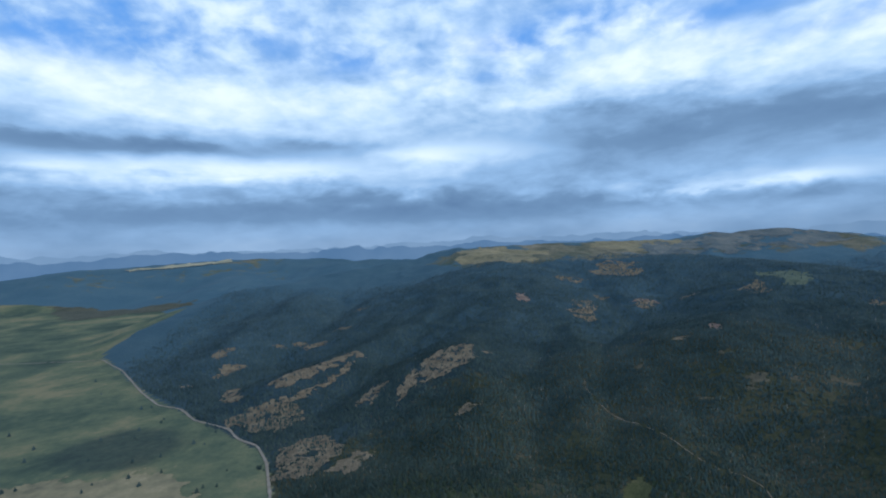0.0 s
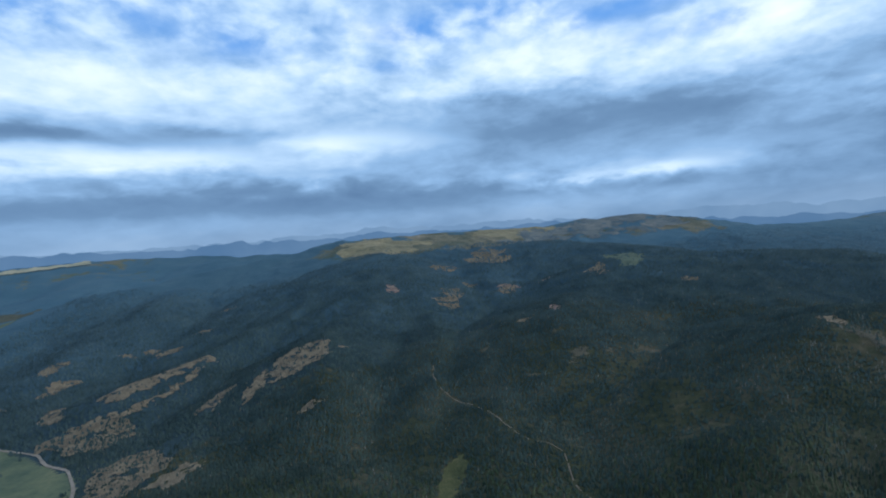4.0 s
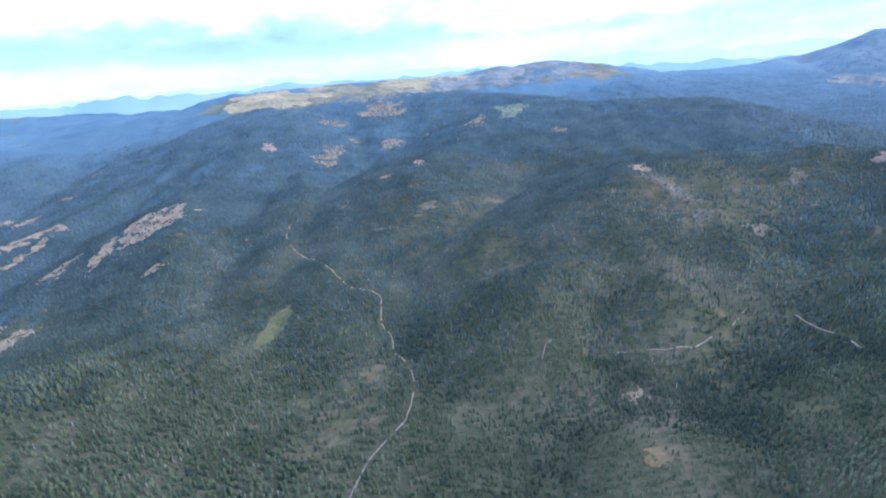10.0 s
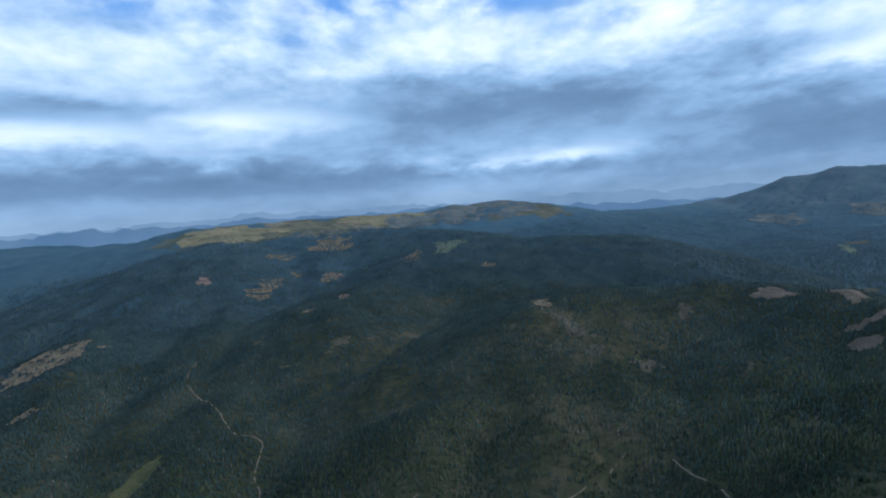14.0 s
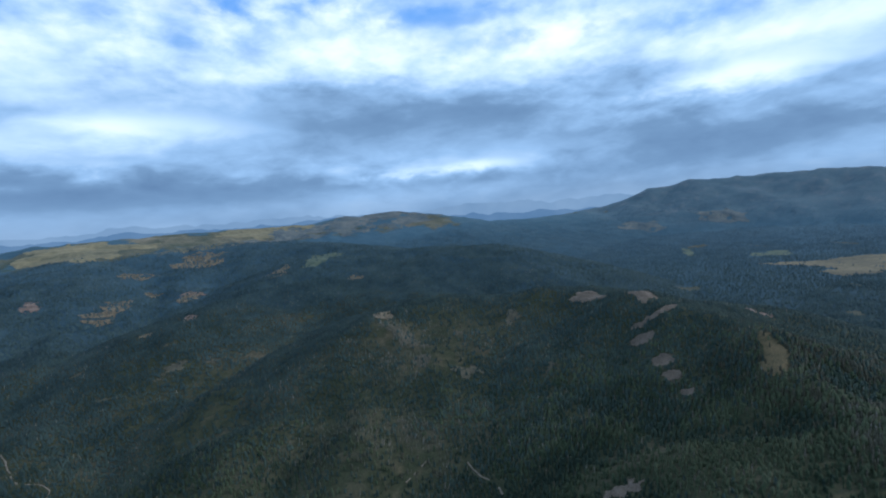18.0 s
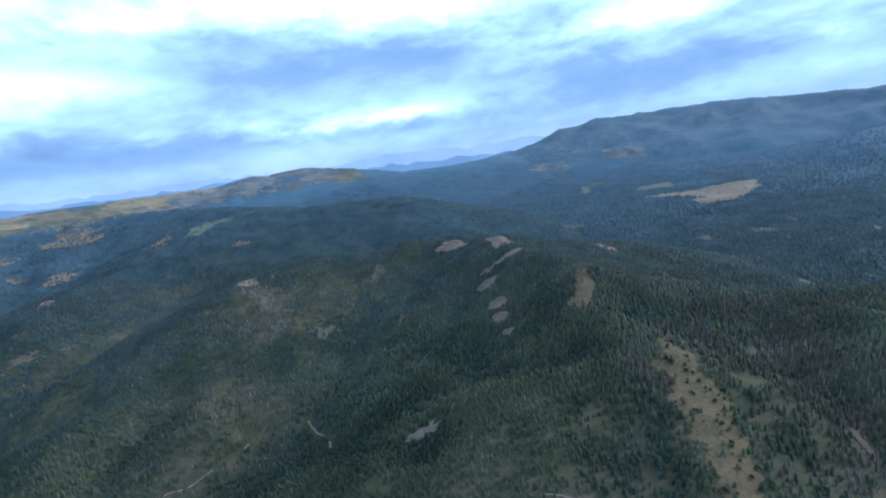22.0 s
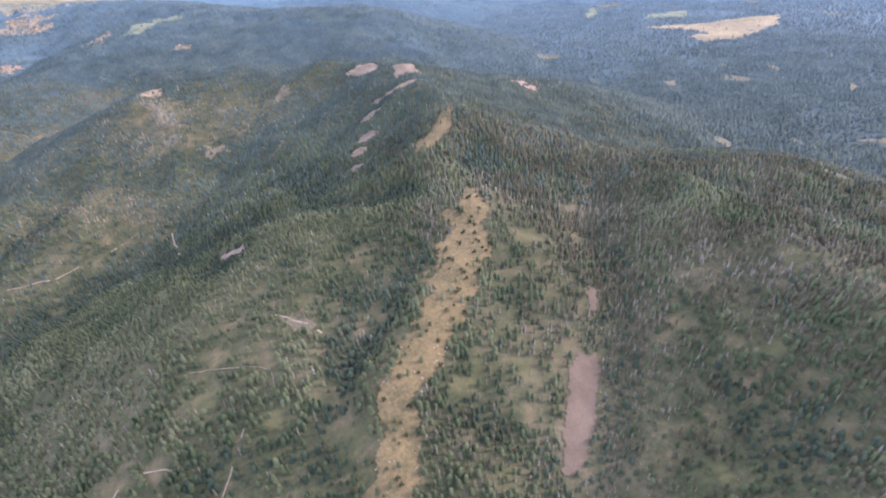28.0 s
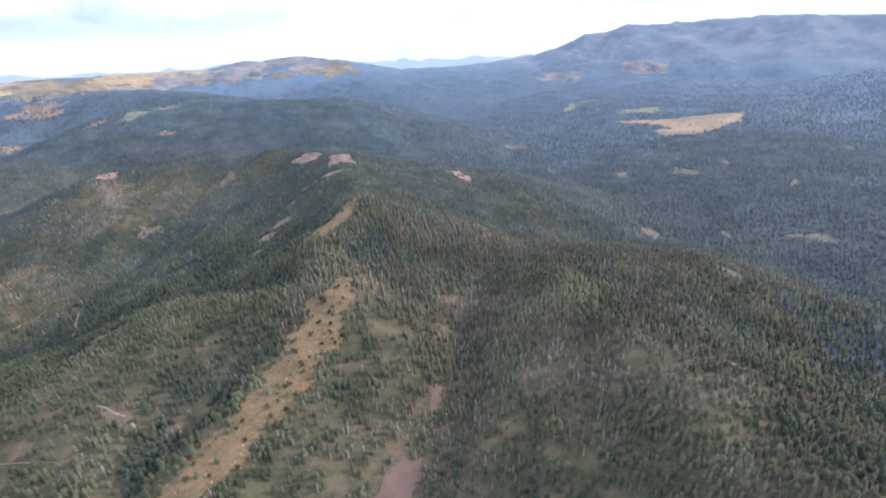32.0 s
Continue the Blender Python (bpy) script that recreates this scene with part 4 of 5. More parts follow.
# ---- the ground sheet ----
def build_ground():
    ny, nx = MX.shape
    verts = np.stack([MX.ravel(), MY.ravel(), GZ.ravel()], 1)
    q = np.arange(ny * nx).reshape(ny, nx)
    faces = np.stack([q[:-1, :-1].ravel(), q[:-1, 1:].ravel(), q[1:, 1:].ravel(), q[1:, :-1].ravel()], 1)
    me = arrays_mesh("ground", verts, faces, GROUND, True)
    x, y, z = verts.T
    away = np.hypot(x - 500, y - 100)
    grass = np.where(inside(x, y, RIVER_VALLEY), 0.85, 0.0)
    top = np.clip((z - 235) / 70, 0, 1) * np.clip((2500 - x) / 400, 0, 1) * np.clip((y - 1900) / 250, 0, 1) * np.clip((x + 400) / 500, 0, 1)
    grass = np.maximum(grass, top * np.clip(1.45 * rough(x, y, 300, 61), 0, 0.8))
    grass = np.maximum(grass, np.clip(1 - np.hypot((x - 3500) / 1000, (y - 2560) / 260), 0, 1) * 1.2 * rough(x, y, 200, 63))
    grass = np.maximum(grass, 0.66 * np.clip((away - 2300) / 500, 0, 1) * np.clip((-900 - x) / 300, 0, 1) * rough(x, y, 420, 67))
    wood = np.clip((away - 800) / 330, 0.1, 0.95)
    wood = np.maximum(wood, 0.9 * (z > 150) * (x > 3800))
    # haze blue put into the wooded ground's colour, growing with distance from the flight
    haze_tint = np.clip((haze_level(x, y) - 1.2) / 1.8, 0, 1)
    mx, my = sum(q[0] for q in DARK_PATCH) / len(DARK_PATCH), sum(q[1] for q in DARK_PATCH) / len(DARK_PATCH)
    dark_spot = np.exp(-(((x - mx) / 120) ** 2 + ((y - my) / 95) ** 2) ** 1.5)
    moist = np.where(inside(x, y, RIVER_VALLEY), 1.0, 0.35 * np.clip((-500 - x) / 500, 0, 1))
    # weights both the bare rock and the haze-pale wood colour of the mesa
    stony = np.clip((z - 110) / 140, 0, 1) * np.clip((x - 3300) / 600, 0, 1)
    strip = [(1030, -46), (985, -82), (930, -124), (870, -165), (840, -195), (812, -238)]
    tan = np.maximum.reduce([glade(x, y, 0), 1.0 * glade(x, y, 2), 0.62 * np.exp(-(near_line(x, y, strip) / 30) ** 2)])
    for key, field in (("wood", wood), ("tan", tan), ("olive", glade(x, y, 1)), ("stony", stony), ("moist", moist), ("grass", grass), ("dry", thinned(x, y) * np.clip((950 - away) / 300, 0.2, 1)), ("haze_tint", haze_tint), ("dark_spot", dark_spot)):
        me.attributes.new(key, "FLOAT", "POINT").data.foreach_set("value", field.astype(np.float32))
    tagged(new("ground", me), "forested mountain ground with ridges, spurs and valleys", "ground", kind="structure")


build_ground()


def build_backdrop():
    """Glowing backdrop strips that stand in for hazy blue ranges on the horizon."""
    a = np.radians(np.linspace(-80, 64, 760))
    for name, radius, base, tall, seed in (("backdrop_near_range", 4850, 300, 50, 3), ("backdrop_far_range", 4890, 330, 70, 9)):
        deg = np.degrees(a)
        crest = 400 + tall * (rough(deg + 200, deg * 0, 14, seed, 6) - 0.42) + 230 * np.abs(rough(deg + 80, deg * 0 + 3, 5, seed, 4) - 0.5) ** 1.1 - 22 + 44 * (rough(deg + 80, deg * 0 + 7, 1.3, seed, 3) - 0.5) + (12 if seed == 9 else -14)
        reach = radius + 450 * np.clip((-20 - deg) / 25, 0, 1)
        x, y = 450 + reach * np.sin(a), -200 + reach * np.cos(a)
        crest = crest - (24 if seed == 9 else 70) * np.clip((deg - (40 if seed == 9 else 22)) / 8, 0, 1)
        low = np.stack([x * 0.985, y * 0.985, np.full_like(x, base - 250)], 1)
        high = np.stack([x, y, crest], 1)
        n = len(a)
        k = np.arange(n - 1)
        me = arrays_mesh(name, np.concatenate([low, high]), np.stack([k, k + 1, k + 1 + n, k + n], 1), GLOW_PALE if seed == 9 else GLOW_BLUE, True)
        tagged(new(name, me), "glowing backdrop strip in haze blue, outlined as a far mountain range", "mountain range", kind="structure")


build_backdrop()


# ---- patches of open ground and tracks, laid on the sheet ----
def build_patch(name, label, category, mat, outline, ragged):
    xs, ys = [q[0] for q in outline], [q[1] for q in outline]
    size = max(max(xs) - min(xs), max(ys) - min(ys))
    step = min(20.0, max(1.3, size / 140))
    gx, gy = np.arange(min(xs) - ragged, max(xs) + ragged, step), np.arange(min(ys) - ragged, max(ys) + ragged, step)
    x, y = np.meshgrid(gx, gy)
    ex, ey = fray(x, y, ragged)
    keep = inside(ex, ey, outline)
    if mat in (TAN_ROCK, RED_ROCK, BARE_SLOPE, GREY_LITTER) and name != "rock_scar":
        keep &= 0.6 * rough(x, y, max(7.0, ragged * 1.8), 95) + 0.4 * rough(x, y, max(4.0, ragged * 0.5), 96) > 0.37
    q = np.arange(x.size).reshape(x.shape)
    ok = keep[:-1, :-1] & keep[:-1, 1:] & keep[1:, 1:] & keep[1:, :-1]
    faces = np.stack([q[:-1, :-1][ok], q[:-1, 1:][ok], q[1:, 1:][ok], q[1:, :-1][ok]], 1)
    if not len(faces):
        return
    used, faces = np.unique(faces, return_inverse=True)
    x, y = x.ravel()[used], y.ravel()[used]
    lift = 0.35 + size * 0.0012 + (4.0 if min(ys) > 3400 else 1.2 if max(xs) > 3000 else 0.0)      # the sheet is coarse far out
    z = ground(x, y) + lift + ((0.5 if "scree" in name or "scar" in name else 1.6) * rough(x, y, 7, 97) if "scree" in name or "rock" in name else 0)
    me = arrays_mesh(name, np.stack([x, y, z], 1), faces.reshape(-1, 4), mat, True)
    tagged(new(name, me), label, category, kind="structure")


for row in OPEN:
    build_patch(*row)


def build_track(name, label, mat, width, line):
    pts = []
    for (ax, ay), (bx, by) in zip(line, line[1:]):
        count = max(1, int(math.hypot(bx - ax, by - ay) / 4))
        pts += [(ax + (bx - ax) * k / count, ay + (by - ay) * k / count) for k in range(count)]
    pts.append(line[-1])
    p = np.array(pts, float)
    for _ in range(6):
        p[1:-1] = (p[:-2] + 2 * p[1:-1] + p[2:]) / 4
    t = np.gradient(p, axis=0)
    t /= np.maximum(1e-6, np.hypot(t[:, 0], t[:, 1]))[:, None]
    side = np.stack([-t[:, 1], t[:, 0]], 1)
    p = p + side * ((0.6 if mat is ROAD else 1.7) * (rough(p[:, 0], p[:, 1], 13, 107, 3) - 0.5) * 2)[:, None]
    w = width * (0.18 + 0.55 * rough(p[:, 0], p[:, 1], 9, 99))
    rows = [p + side * (w * k)[:, None] for k in (-1.0, -0.35, 0.35, 1.0)]
    verts = []
    for k, r in enumerate(rows):
        z = ground(r[:, 0], r[:, 1]) + (0.55 if k in (1, 2) else 0.35) + 0.001 * len(p)
        verts.append(np.column_stack([r, z]))
    n = len(p)
    i = np.arange(n - 1)
    if mat is not ROAD:
        i = i[rough(p[:-1, 0], p[:-1, 1], 11, 109, 2) > 0.36]
    faces = np.concatenate([np.stack([i + n * k, i + n * (k + 1), i + 1 + n * (k + 1), i + 1 + n * k], 1) for k in range(3)])
    me = arrays_mesh(name, np.concatenate(verts), faces[:, ::-1], mat, True)
    tagged(new(name, me), label, "dirt road", kind="structure")


for row in TRACKS:
    build_track(*row)


# ---- woods ----
def cone_tree(rng, tiers, sides, thin=1.0):
    """A conifer one metre high: ragged skirts of branches under a blunt top."""
    verts, faces = [], []
    if not tiers:
        turn = rng.uniform(0, 6.28)
        for s in range(sides):
            a, rr = turn + 6.283 * s / sides, 0.2 * thin * rng.uniform(0.75, 1.25)
            verts.append((rr * math.cos(a), rr * math.sin(a), rng.uniform(0.0, 0.14)))
        verts.append((0.0, 0.0, 1.0))
        return np.array(verts), np.array([(s, (s + 1) % sides, sides) for s in range(sides)])
    for k in range(tiers):
        low = 0.05 + 0.78 * k / tiers
        top = 1.0 if k == tiers - 1 else min(0.97, low + 1.25 / tiers + 0.1)
        r = (0.185 * math.sqrt(max(0.0, 1 - low ** 1.4)) + 0.01) * thin
        first = len(verts)
        turn = rng.uniform(0, 6.28)
        for s in range(sides):
            a = turn + 6.283 * s / sides
            rr = r * (1.15 if s % 2 else 0.82) * rng.uniform(0.8, 1.2)
            verts.append((rr * math.cos(a), rr * math.sin(a), low + rng.uniform(-0.03, 0.03) - (0.03 if s % 2 else 0)))
        if tiers > 1 and k < tiers - 1:
            verts.append((rng.uniform(-0.01, 0.01), rng.uniform(-0.01, 0.01), top))
            faces += [(first + s, first + (s + 1) % sides, first + sides) for s in range(sides)]
        else:
            # a blunt top: shoulders, then the tip
            for s in range(sides):
                a = turn + 6.283 * s / sides
                rr = r * 0.62 * rng.uniform(0.8, 1.2)
                verts.append((rr * math.cos(a), rr * math.sin(a), low + (top - low) * 0.62))
            verts.append((rng.uniform(-0.01, 0.01), rng.uniform(-0.01, 0.01), top))
            for s in range(sides):
                t = (s + 1) % sides
                faces += [(first + s, first + t, first + sides + t), (first + s, first + sides + t, first + sides + s), (first + sides + s, first + sides + t, first + 2 * sides)]
    return np.array(verts), np.array(faces)


def scatter(rng, x0, x1, y0, y1, spacing):
    """Jittered places in the plan, thinned by how thickly the trees stand."""
    x, y = np.meshgrid(np.arange(x0, x1, spacing), np.arange(y0, y1, spacing))
    x = x.ravel() + rng.uniform(-0.62, 0.62, x.size) * spacing
    y = y.ravel() + rng.uniform(-0.62, 0.62, y.size) * spacing
    keep = rng.uniform(0, 1, x.size) < wooded(x, y)
    for *_, width, line in TRACKS:
        keep &= near_line(x, y, line) > width * 0.5 + 1.7
    return x[keep], y[keep]


def grow(name, label, rng, x, y, tall, mat, tiers, sides, thin=1.0, wide=None):
    """One mesh of many trees."""
    if not len(x):
        return
    kinds = [cone_tree(rng, tiers, sides, thin) for _ in range(5)]
    z = ground(x, y) - 0.3
    turn = rng.uniform(0, 6.283, len(x))
    pick = rng.integers(0, len(kinds), len(x))
    spread = rng.uniform(0.8, 1.25, len(x)) * (1.0 if wide is None else wide)
    lie = np.stack([(ground(x - 14, y) - ground(x + 14, y)) / 20, (ground(x, y - 14) - ground(x, y + 14)) / 20, np.ones(len(x))], 1)
    lie /= np.linalg.norm(lie, axis=1)[:, None]
    verts, faces, lies, base = [], [], [], 0
    for k, (v, f) in enumerate(kinds):
        m = np.nonzero(pick == k)[0]
        c, s, h = np.cos(turn[m])[:, None], np.sin(turn[m])[:, None], tall[m][:, None]
        w = h * spread[m][:, None]
        vx = (v[:, 0] * c - v[:, 1] * s) * w + x[m][:, None]
        vy = (v[:, 0] * s + v[:, 1] * c) * w + y[m][:, None]
        vz = v[:, 2] * h + z[m][:, None]
        verts.append(np.stack([vx, vy, vz], 2).reshape(-1, 3))
        faces.append((f[None] + base + (np.arange(len(m)) * len(v))[:, None, None]).reshape(-1, 3))
        lies.append(np.repeat(lie[m], len(v), axis=0))
        base += len(m) * len(v)
    me = arrays_mesh(name, np.concatenate(verts), np.concatenate(faces), mat)
    me.attributes.new("lie", "FLOAT_VECTOR", "POINT").data.foreach_set("vector", np.concatenate(lies).astype(np.float32).ravel())
    tagged(new(name, me), label, "forest", kind="stuff")


STAND, GREY_STAND = [], []          # places and heights of the trees that are built one by one
STRETCH = (760, 1010, -345, -205)   # the stretch of the plan nearest to the flight


def build_woods():
    rng = np.random.default_rng(5)
    path = FLIGHT

    def ahead(x, y):
        """Metres on the looked-at side of the flight line."""
        return 0.29 * x + 0.957 * y + np.where(x > 400, 0.25 * (x - 400), 0)

    def blight(x, y):
        """Where many trees have died."""
        spots = sum(np.exp(-((x - a) ** 2 + (y - b) ** 2) / r ** 2) for a, b, r in ((860, 500, 80), (930, 540, 60), (1110, -190, 170), (1070, -310, 130), (760, 330, 60), (960, -230, 90), (1010, -60, 60), (640, 560, 80), (878, -238, 45), (878, -238, 45)))
        peak = sum(np.exp(-((x - a) ** 2 + (y - b) ** 2) / r ** 2) for a, b, r in ((842, 510, 60), (850, 450, 55), (900, 410, 45), (945, 450, 45), (1010, 430, 40), (740, 300, 45), (690, 380, 50)))
        return np.clip(0.03 + 0.55 * np.clip(peak, 0, 1) * np.clip((rough(x, y, 30, 115) - 0.3) / 0.3, 0, 1) + 0.27 * np.clip((rough(x, y, 70, 101) - 0.40) / 0.2, 0, 1) * np.clip(0.15 + spots, 0, 1.2), 0, 0.7)

    def grow_hazed(x, y, name, label, tall, sides, wide):
        """Woods whose painted haze grows with distance from the flight line."""
        kind = np.clip(np.round(2 * (haze_level(x, y) + rng.uniform(-0.3, 0.3, len(x)) + 0.4 * (rough(x, y, 160, 119) - 0.5))), 0, 6)
        for k, mat in enumerate(HAZE_STEPS):
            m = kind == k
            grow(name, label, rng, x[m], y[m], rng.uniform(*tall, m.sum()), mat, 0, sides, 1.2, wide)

    x, y = scatter(rng, -350, 1500, -560, 1150, 4.3)
    core = (x > 560) & (x < 1330) & (y > -420) & (y < 240)
    nx, ny = scatter(rng, 560, 1330, -420, 240, 3.25)
    x, y = np.concatenate([x[~core], nx]), np.concatenate([y[~core], ny])
    side, gone = ahead(x, y), near_line(x, y, path)
    close = (side > -40) & (gone < 560)
    middle = (side > -60) & (gone >= 560)
    for name, pick, tiers in (("near_conifer_forest", close, 2), ("middle_conifer_forest", middle, 0)):
        a, b = x[pick], y[pick]
        dead = rng.uniform(0, 1, len(a)) < blight(a, b)
        tall = rng.uniform(3.2, 7.8, len(a)) * (0.72 + 0.5 * rough(a, b, 150, 103))
        if tiers == 2:
            box = (a > STRETCH[0]) & (a < STRETCH[1]) & (b > STRETCH[2]) & (b < STRETCH[3])
            lone = np.zeros(len(a), bool)
            for mask, most, store in ((~dead, 290, STAND), (dead, 150, GREY_STAND)):
                k = np.nonzero(box & mask)[0]
                k = rng.permutation(k)[:most]
                lone[k] = True
                store += list(zip(a[k], b[k], tall[k]))
            a, b, dead, tall = a[~lone], b[~lone], dead[~lone], tall[~lone]
        gone_by = near_line(a, b, path)
        sick = ~dead & (gone_by < 620) & (rng.uniform(0, 1, len(a)) < 0.6 * np.clip((a - 930) / 160, 0, 1) * np.clip((180 - b) / 150, 0, 1) * (rough(a, b, 60, 113) > 0.42) + 1.1 * np.clip(blight(a, b) - 0.08, 0, 0.5))
        chance = rng.uniform(0, 1, len(a))
        # crowns take a hazier, bluer colour the farther they stand from the flight
        haze_step = np.clip(np.round(2 * (haze_level(a, b) - 0.12 + (chance - 0.5) * 0.6 + 0.4 * (rough(a, b, 120, 117) - 0.5))), 0, 6)
        # yellower, lighter trees on crests, darker ones in gullies: relief shading put into the colour
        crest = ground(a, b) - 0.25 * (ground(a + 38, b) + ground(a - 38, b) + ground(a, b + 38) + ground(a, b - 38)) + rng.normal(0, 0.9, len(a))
        own = haze_step < 1
        for tag, mat, mask in (("", WOODS, own & (np.abs(crest) <= 1.3)), ("pine_", CREST_WOODS, own & (crest > 1.3)), ("fir_", GULLY_WOODS, own & (crest < -1.3)), *(("mixed_", mat, haze_step == k) for k, mat in enumerate(HAZE_STEPS) if k)):
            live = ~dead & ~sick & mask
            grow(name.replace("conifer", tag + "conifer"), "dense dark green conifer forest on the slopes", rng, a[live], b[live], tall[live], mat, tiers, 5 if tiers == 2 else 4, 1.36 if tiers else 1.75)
        grow(name.replace("conifer", "half_dead_conifer"), "brown-olive half-dead conifers on the dry slope", rng, a[sick], b[sick], tall[sick], HALF_DEAD, tiers, 5 if tiers == 2 else 4, 1.15)
        grow(name.replace("conifer", "dead_tree"), "bleached grey standing dead conifers among green ones", rng, a[dead], b[dead], tall[dead] * 1.05, GREY_WOODS, tiers, 5, 0.6)
    x, y = scatter(rng, -1000, 2100, 350, 2200, 7.6)
    out = ((x < -350) | (x > 1500) | (y > 1150)) & (rng.uniform(0, 1, len(x)) < np.minimum(1.0, np.minimum((2250 - y) / 500, np.minimum((2200 - x) / 450, (x + 1050) / 300))))
    x, y = x[out], y[out]
    grow_hazed(x, y, "far_conifer_forest", "distant dark blue-green conifer forest covering the hills", (5, 9.5), 4, 1.7)
    x, y = scatter(rng, 1380, 2500, -700, 350, 6.4)
    keep = rng.uniform(0, 1, len(x)) < np.where(x < 1500, 0.6 * (x - 1380) / 120, 1.0)
    x, y = x[keep], y[keep]
    ox, oy = scatter(rng, 2050, 4500, -800, 2300, 10.5)
    keep = ~((ox < 2500) & (oy < 350)) & (rng.uniform(0, 1, len(ox)) < np.minimum(1.0, np.minimum((4550 - ox) / 1700, (2350 - oy) / 600)))
    ox, oy = ox[keep], oy[keep]
    grow_hazed(ox, oy, "outer_conifer_forest", "far blue-green conifer forest on the outer basin", (5, 9), 4, 1.7)
    grow_hazed(x, y, "basin_conifer_forest", "dark blue-green conifer forest covering the wide basin", (4.5, 9), 5, 1.5)


build_woods()


# ---- single trees, shrubs and stones ----
def part(name, bm, mat, parent, label=""):
    me = bpy.data.meshes.new(name)
    bm.to_mesh(me)
    bm.free()
    me.materials.append(mat)
    ob = new(name, me)
    ob.parent = parent
    return tagged(ob, label)


def tapered(bm, points, radii, sides=6):
    """A tube along points."""
    rings = []
    for (px, py, pz), r in zip(points, radii):
        rings.append([bm.verts.new((px + r * math.cos(6.2832 * s / sides), py + r * math.sin(6.2832 * s / sides), pz)) for s in range(sides)])
    for a, b in zip(rings, rings[1:]):
        for s in range(sides):
            bm.faces.new((a[s], a[(s + 1) % sides], b[(s + 1) % sides], b[s]))
    bm.faces.new(rings[-1])


def bough(bm, rng, z, a, reach, drop, wide):
    """A flat, drooping bough with a ridge along its middle."""
    c, s = math.cos(a), math.sin(a)

    def at(r, w, h):
        return bm.verts.new((c * r - s * w, s * r + c * w, z + h))

    root = at(0.02, 0, 0.03)
    left, right = at(reach * 0.55, wide, -drop * 0.5), at(reach * 0.55, -wide, -drop * 0.5)
    ridge = at(reach * 0.5, 0, -drop * 0.15)
    tip = at(reach, rng.uniform(-0.3, 0.3) * wide, -drop)
    for face in ((root, left, ridge), (root, ridge, right), (left, tip, ridge), (ridge, tip, right), (root, right, left), (left, right, tip)):
        bm.faces.new(face)


def make_conifer(seed):
    """A living conifer one metre high."""
    rng = random.Random(seed)
    tree = new("conifer")
    lean = rng.uniform(-0.015, 0.015)
    bm = bmesh.new()
    tapered(bm, [(0, 0, -0.06), (lean * 0.4, 0, 0.4), (lean, 0, 0.97)], (0.020, 0.013, 0.003))
    part("trunk", bm, BARK, tree)
    bm = bmesh.new()
    levels = rng.choice((9, 10, 11))
    slim = rng.uniform(0.85, 1.2)
    for k in range(levels):
        z = 0.10 + 0.83 * k / levels
        reach = slim * (0.20 * (1 - z ** 1.3) ** 0.62 + 0.02)
        count = max(5, 9 - k // 2)
        for b in range(count):
            bough(bm, rng, z + rng.uniform(-0.02, 0.02), rng.uniform(0, 0.5) + 6.283 * b / count + k, reach * rng.uniform(0.72, 1.15), 0.035 + reach * 0.28, reach * 0.34)
    tapered(bm, [(lean, 0, 0.86), (lean, 0, 0.94), (lean, 0, 1.0)], (0.028, 0.014, 0.002), 5)
    part("crown", bm, NEEDLES, tree)
    return tagged(tree, "dark green conifer with drooping boughs on the slope", "tree", "conifers on the near slope")


def make_dead_tree(seed, crown=None):
    """A standing dead conifer one metre high."""
    rng = random.Random(seed)
    tree = new("dead_conifer")
    lean = rng.uniform(-0.03, 0.03)
    bm = bmesh.new()
    tapered(bm, [(0, 0, -0.06), (lean * 0.4, 0, 0.45), (lean, 0, 1.0)], (0.020, 0.013, 0.003))
    part("trunk", bm, DEAD_WOOD, tree)
    bm = bmesh.new()
    for k in range(24):
        z = 0.15 + 0.75 * k / 24
        if k == 0:
            tapered(bm, [(0, 0, 0.12), (lean * 0.5, 0, 0.5), (lean, 0, 0.97)], (0.034, 0.030, 0.012), 5)
        a, reach = rng.uniform(0, 6.283), (0.13 * (1 - z) + 0.02) * rng.uniform(0.7, 1.2)
        bough(bm, rng, z, a, reach, 0.02 + reach * 0.3, reach * 0.22)
    part("bare_crown", bm, crown or GREY_TREE, tree)
    return tagged(tree, "bleached grey dead conifer standing among living trees", "dead tree", "dead conifers on the near slope")


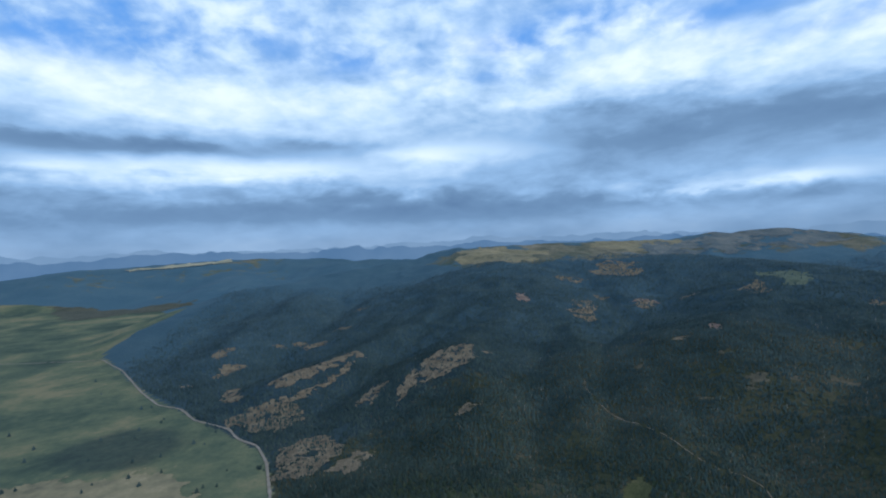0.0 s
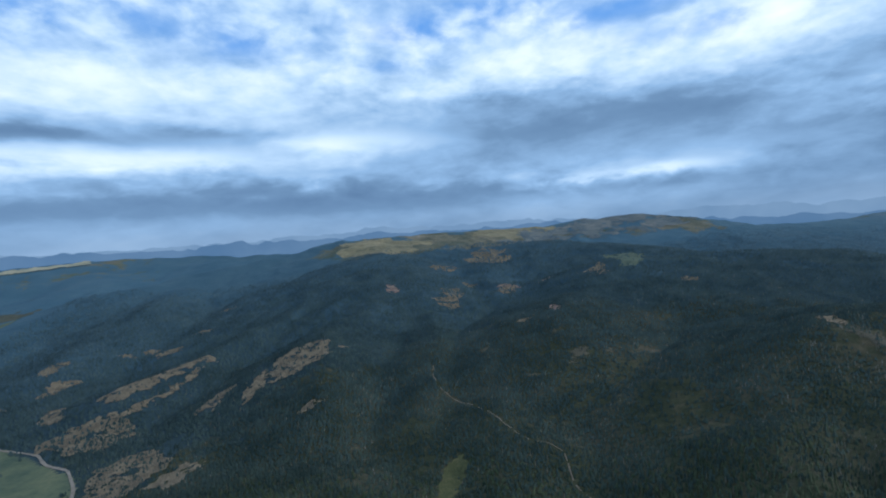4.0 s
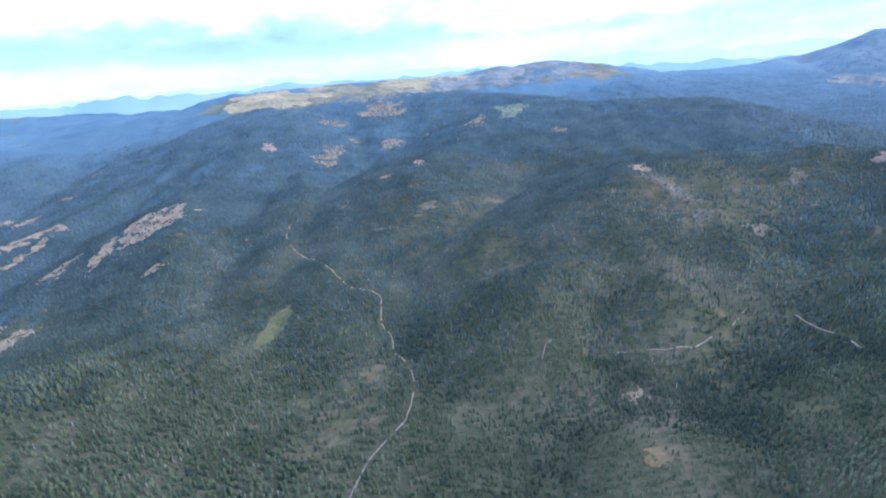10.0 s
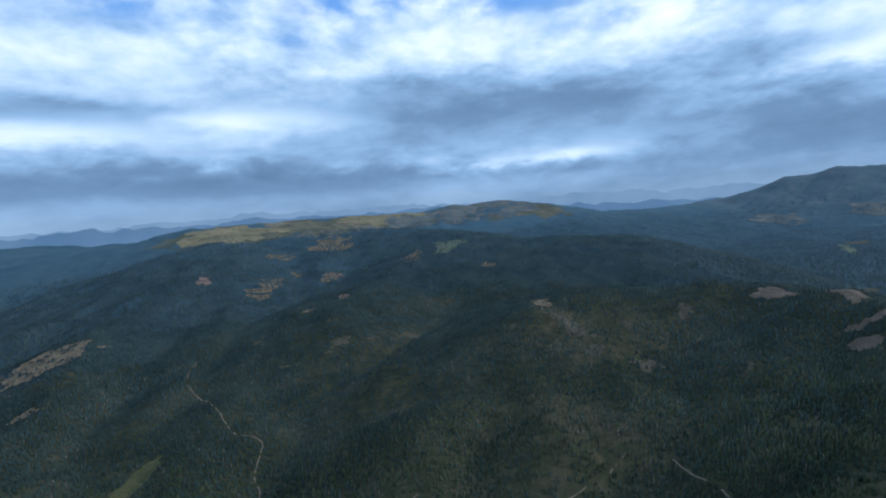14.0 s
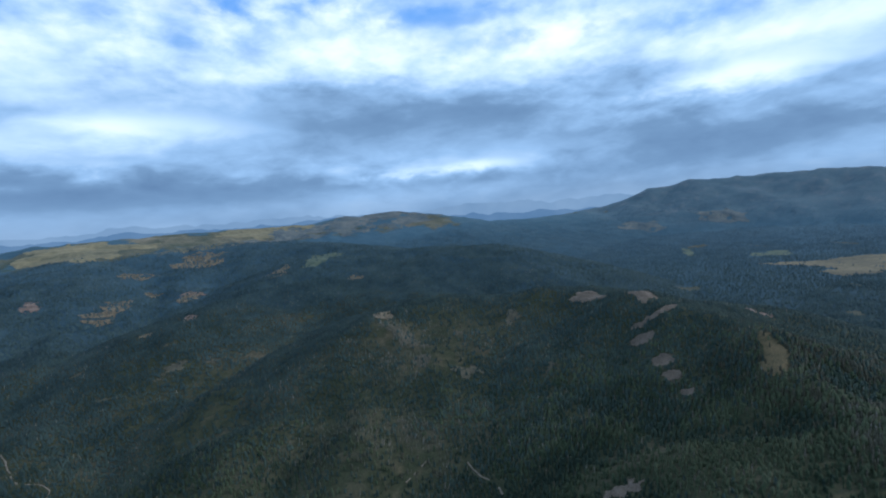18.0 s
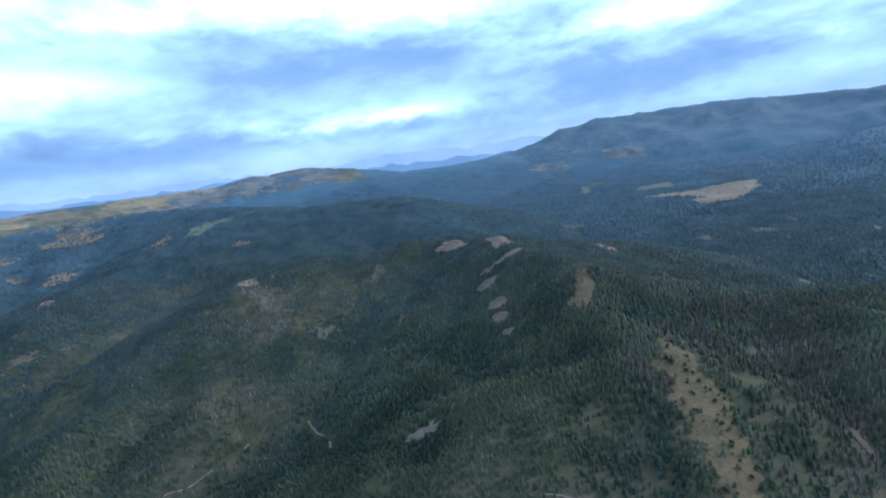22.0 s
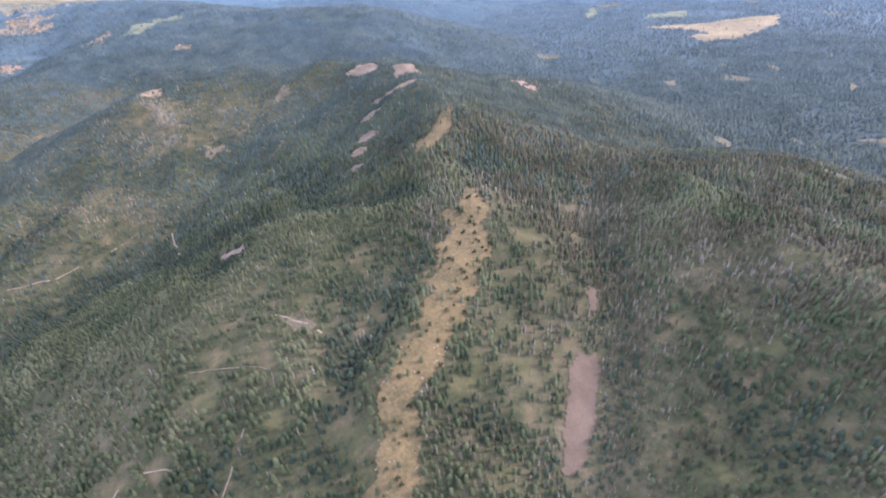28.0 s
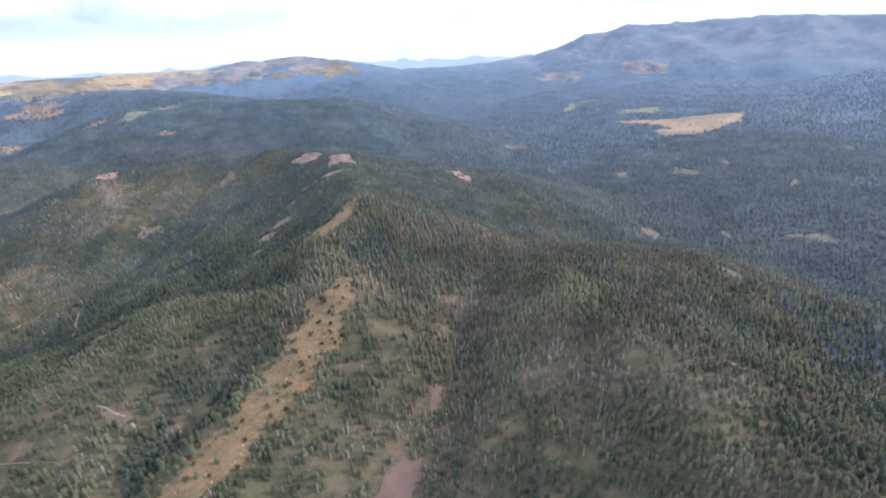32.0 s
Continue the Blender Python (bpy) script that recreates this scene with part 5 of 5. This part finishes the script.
def make_shrub(seed):
    """A low bush one metre high, of many small clumps."""
    rng = random.Random(seed)
    bush = new("shrub")
    bm = bmesh.new()
    tapered(bm, [(0, 0, -0.1), (0.03, 0, 0.25), (0.05, 0.03, 0.6)], (0.06, 0.045, 0.015), 5)
    part("stem", bm, BARK, bush)
    bm = bmesh.new()
    for k in range(26):
        a, z = rng.uniform(0, 6.283), rng.uniform(0.15, 0.9)
        r = 0.48 * math.sqrt(max(0.05, 1 - ((z - 0.42) / 0.58) ** 2)) * rng.uniform(0.35, 1.0)
        size = rng.uniform(0.10, 0.19)
        m = Matrix.Translation((r * math.cos(a), r * math.sin(a), z)) @ Euler((rng.uniform(0, 6), rng.uniform(0, 6), 0)).to_matrix().to_4x4() @ Matrix.Diagonal((size, size * 0.9, size * 0.6, 1))
        bmesh.ops.create_icosphere(bm, subdivisions=1, radius=1.0, matrix=m)
    part("foliage", bm, SHRUB, bush)
    return tagged(bush, "small rounded green juniper bush in golden grass", "bush", "bushes in the golden meadow")


def make_boulder(seed):
    rng = random.Random(seed)
    bm = bmesh.new()
    bmesh.ops.create_icosphere(bm, subdivisions=2, radius=0.5)
    for v in bm.verts:
        v.co *= rng.uniform(0.8, 1.12)
        v.co.z *= 0.62
        if v.co.z < -0.2:
            v.co.z = -0.2
    me = bpy.data.meshes.new("boulder")
    bm.to_mesh(me)
    bm.free()
    me.materials.append(STONE)
    return tagged(new("boulder", me), "pale weathered boulder lying in golden grass", "boulder", "boulders in the golden meadow")


def plant(kinds, places, rng, lift=0.0):
    """Each of the first places takes a model; all later ones take copies."""
    for k, (x, y, size) in enumerate(places):
        z = float(ground(np.array([x]), np.array([y]))[0]) + lift
        m = pose(float(x), float(y), z, 0, 0, rng.uniform(0, 360)) @ Matrix.Diagonal((size * rng.uniform(0.9, 1.15), size * rng.uniform(0.9, 1.15), size, 1))
        if k < len(kinds):
            kinds[k].matrix_basis = m
        else:
            base = kinds[k % len(kinds)]
            made = copy_thing(base, m)
            made.matrix_basis = m


def build_single_things():
    rng = random.Random(12)
    plant([make_conifer(100 + k) for k in range(9)], STAND, rng)
    plant([make_dead_tree(200 + k) for k in range(6)], GREY_STAND, rng)
    rust = make_dead_tree(260, RUST_TREE)
    rust.name = "rust_conifer"
    tagged(rust, "lone rust-pink dead conifer standing above the forest", "dead tree", "rust-coloured trees")
    plant([rust], [(1124, -247, 9.5)], rng)
    strip = OPEN[0][4]
    shrubs, stones = [], []
    while len(shrubs) < 95 or len(stones) < 170:
        x, y = rng.uniform(795, 1045), rng.uniform(-245, -40)
        if inside(np.array([x]), np.array([y]), strip)[0]:
            if len(shrubs) < 95 and rng.random() < 0.5:
                shrubs.append((x, y, rng.uniform(1.4, 4.2)))
            elif len(stones) < 170:
                stones.append((x, y, rng.uniform(0.35, 1.1)))
    plant([make_shrub(300 + k) for k in range(5)], shrubs, rng, 0.3)
    plant([make_boulder(400 + k) for k in range(6)], stones, rng, 0.42)


build_single_things()
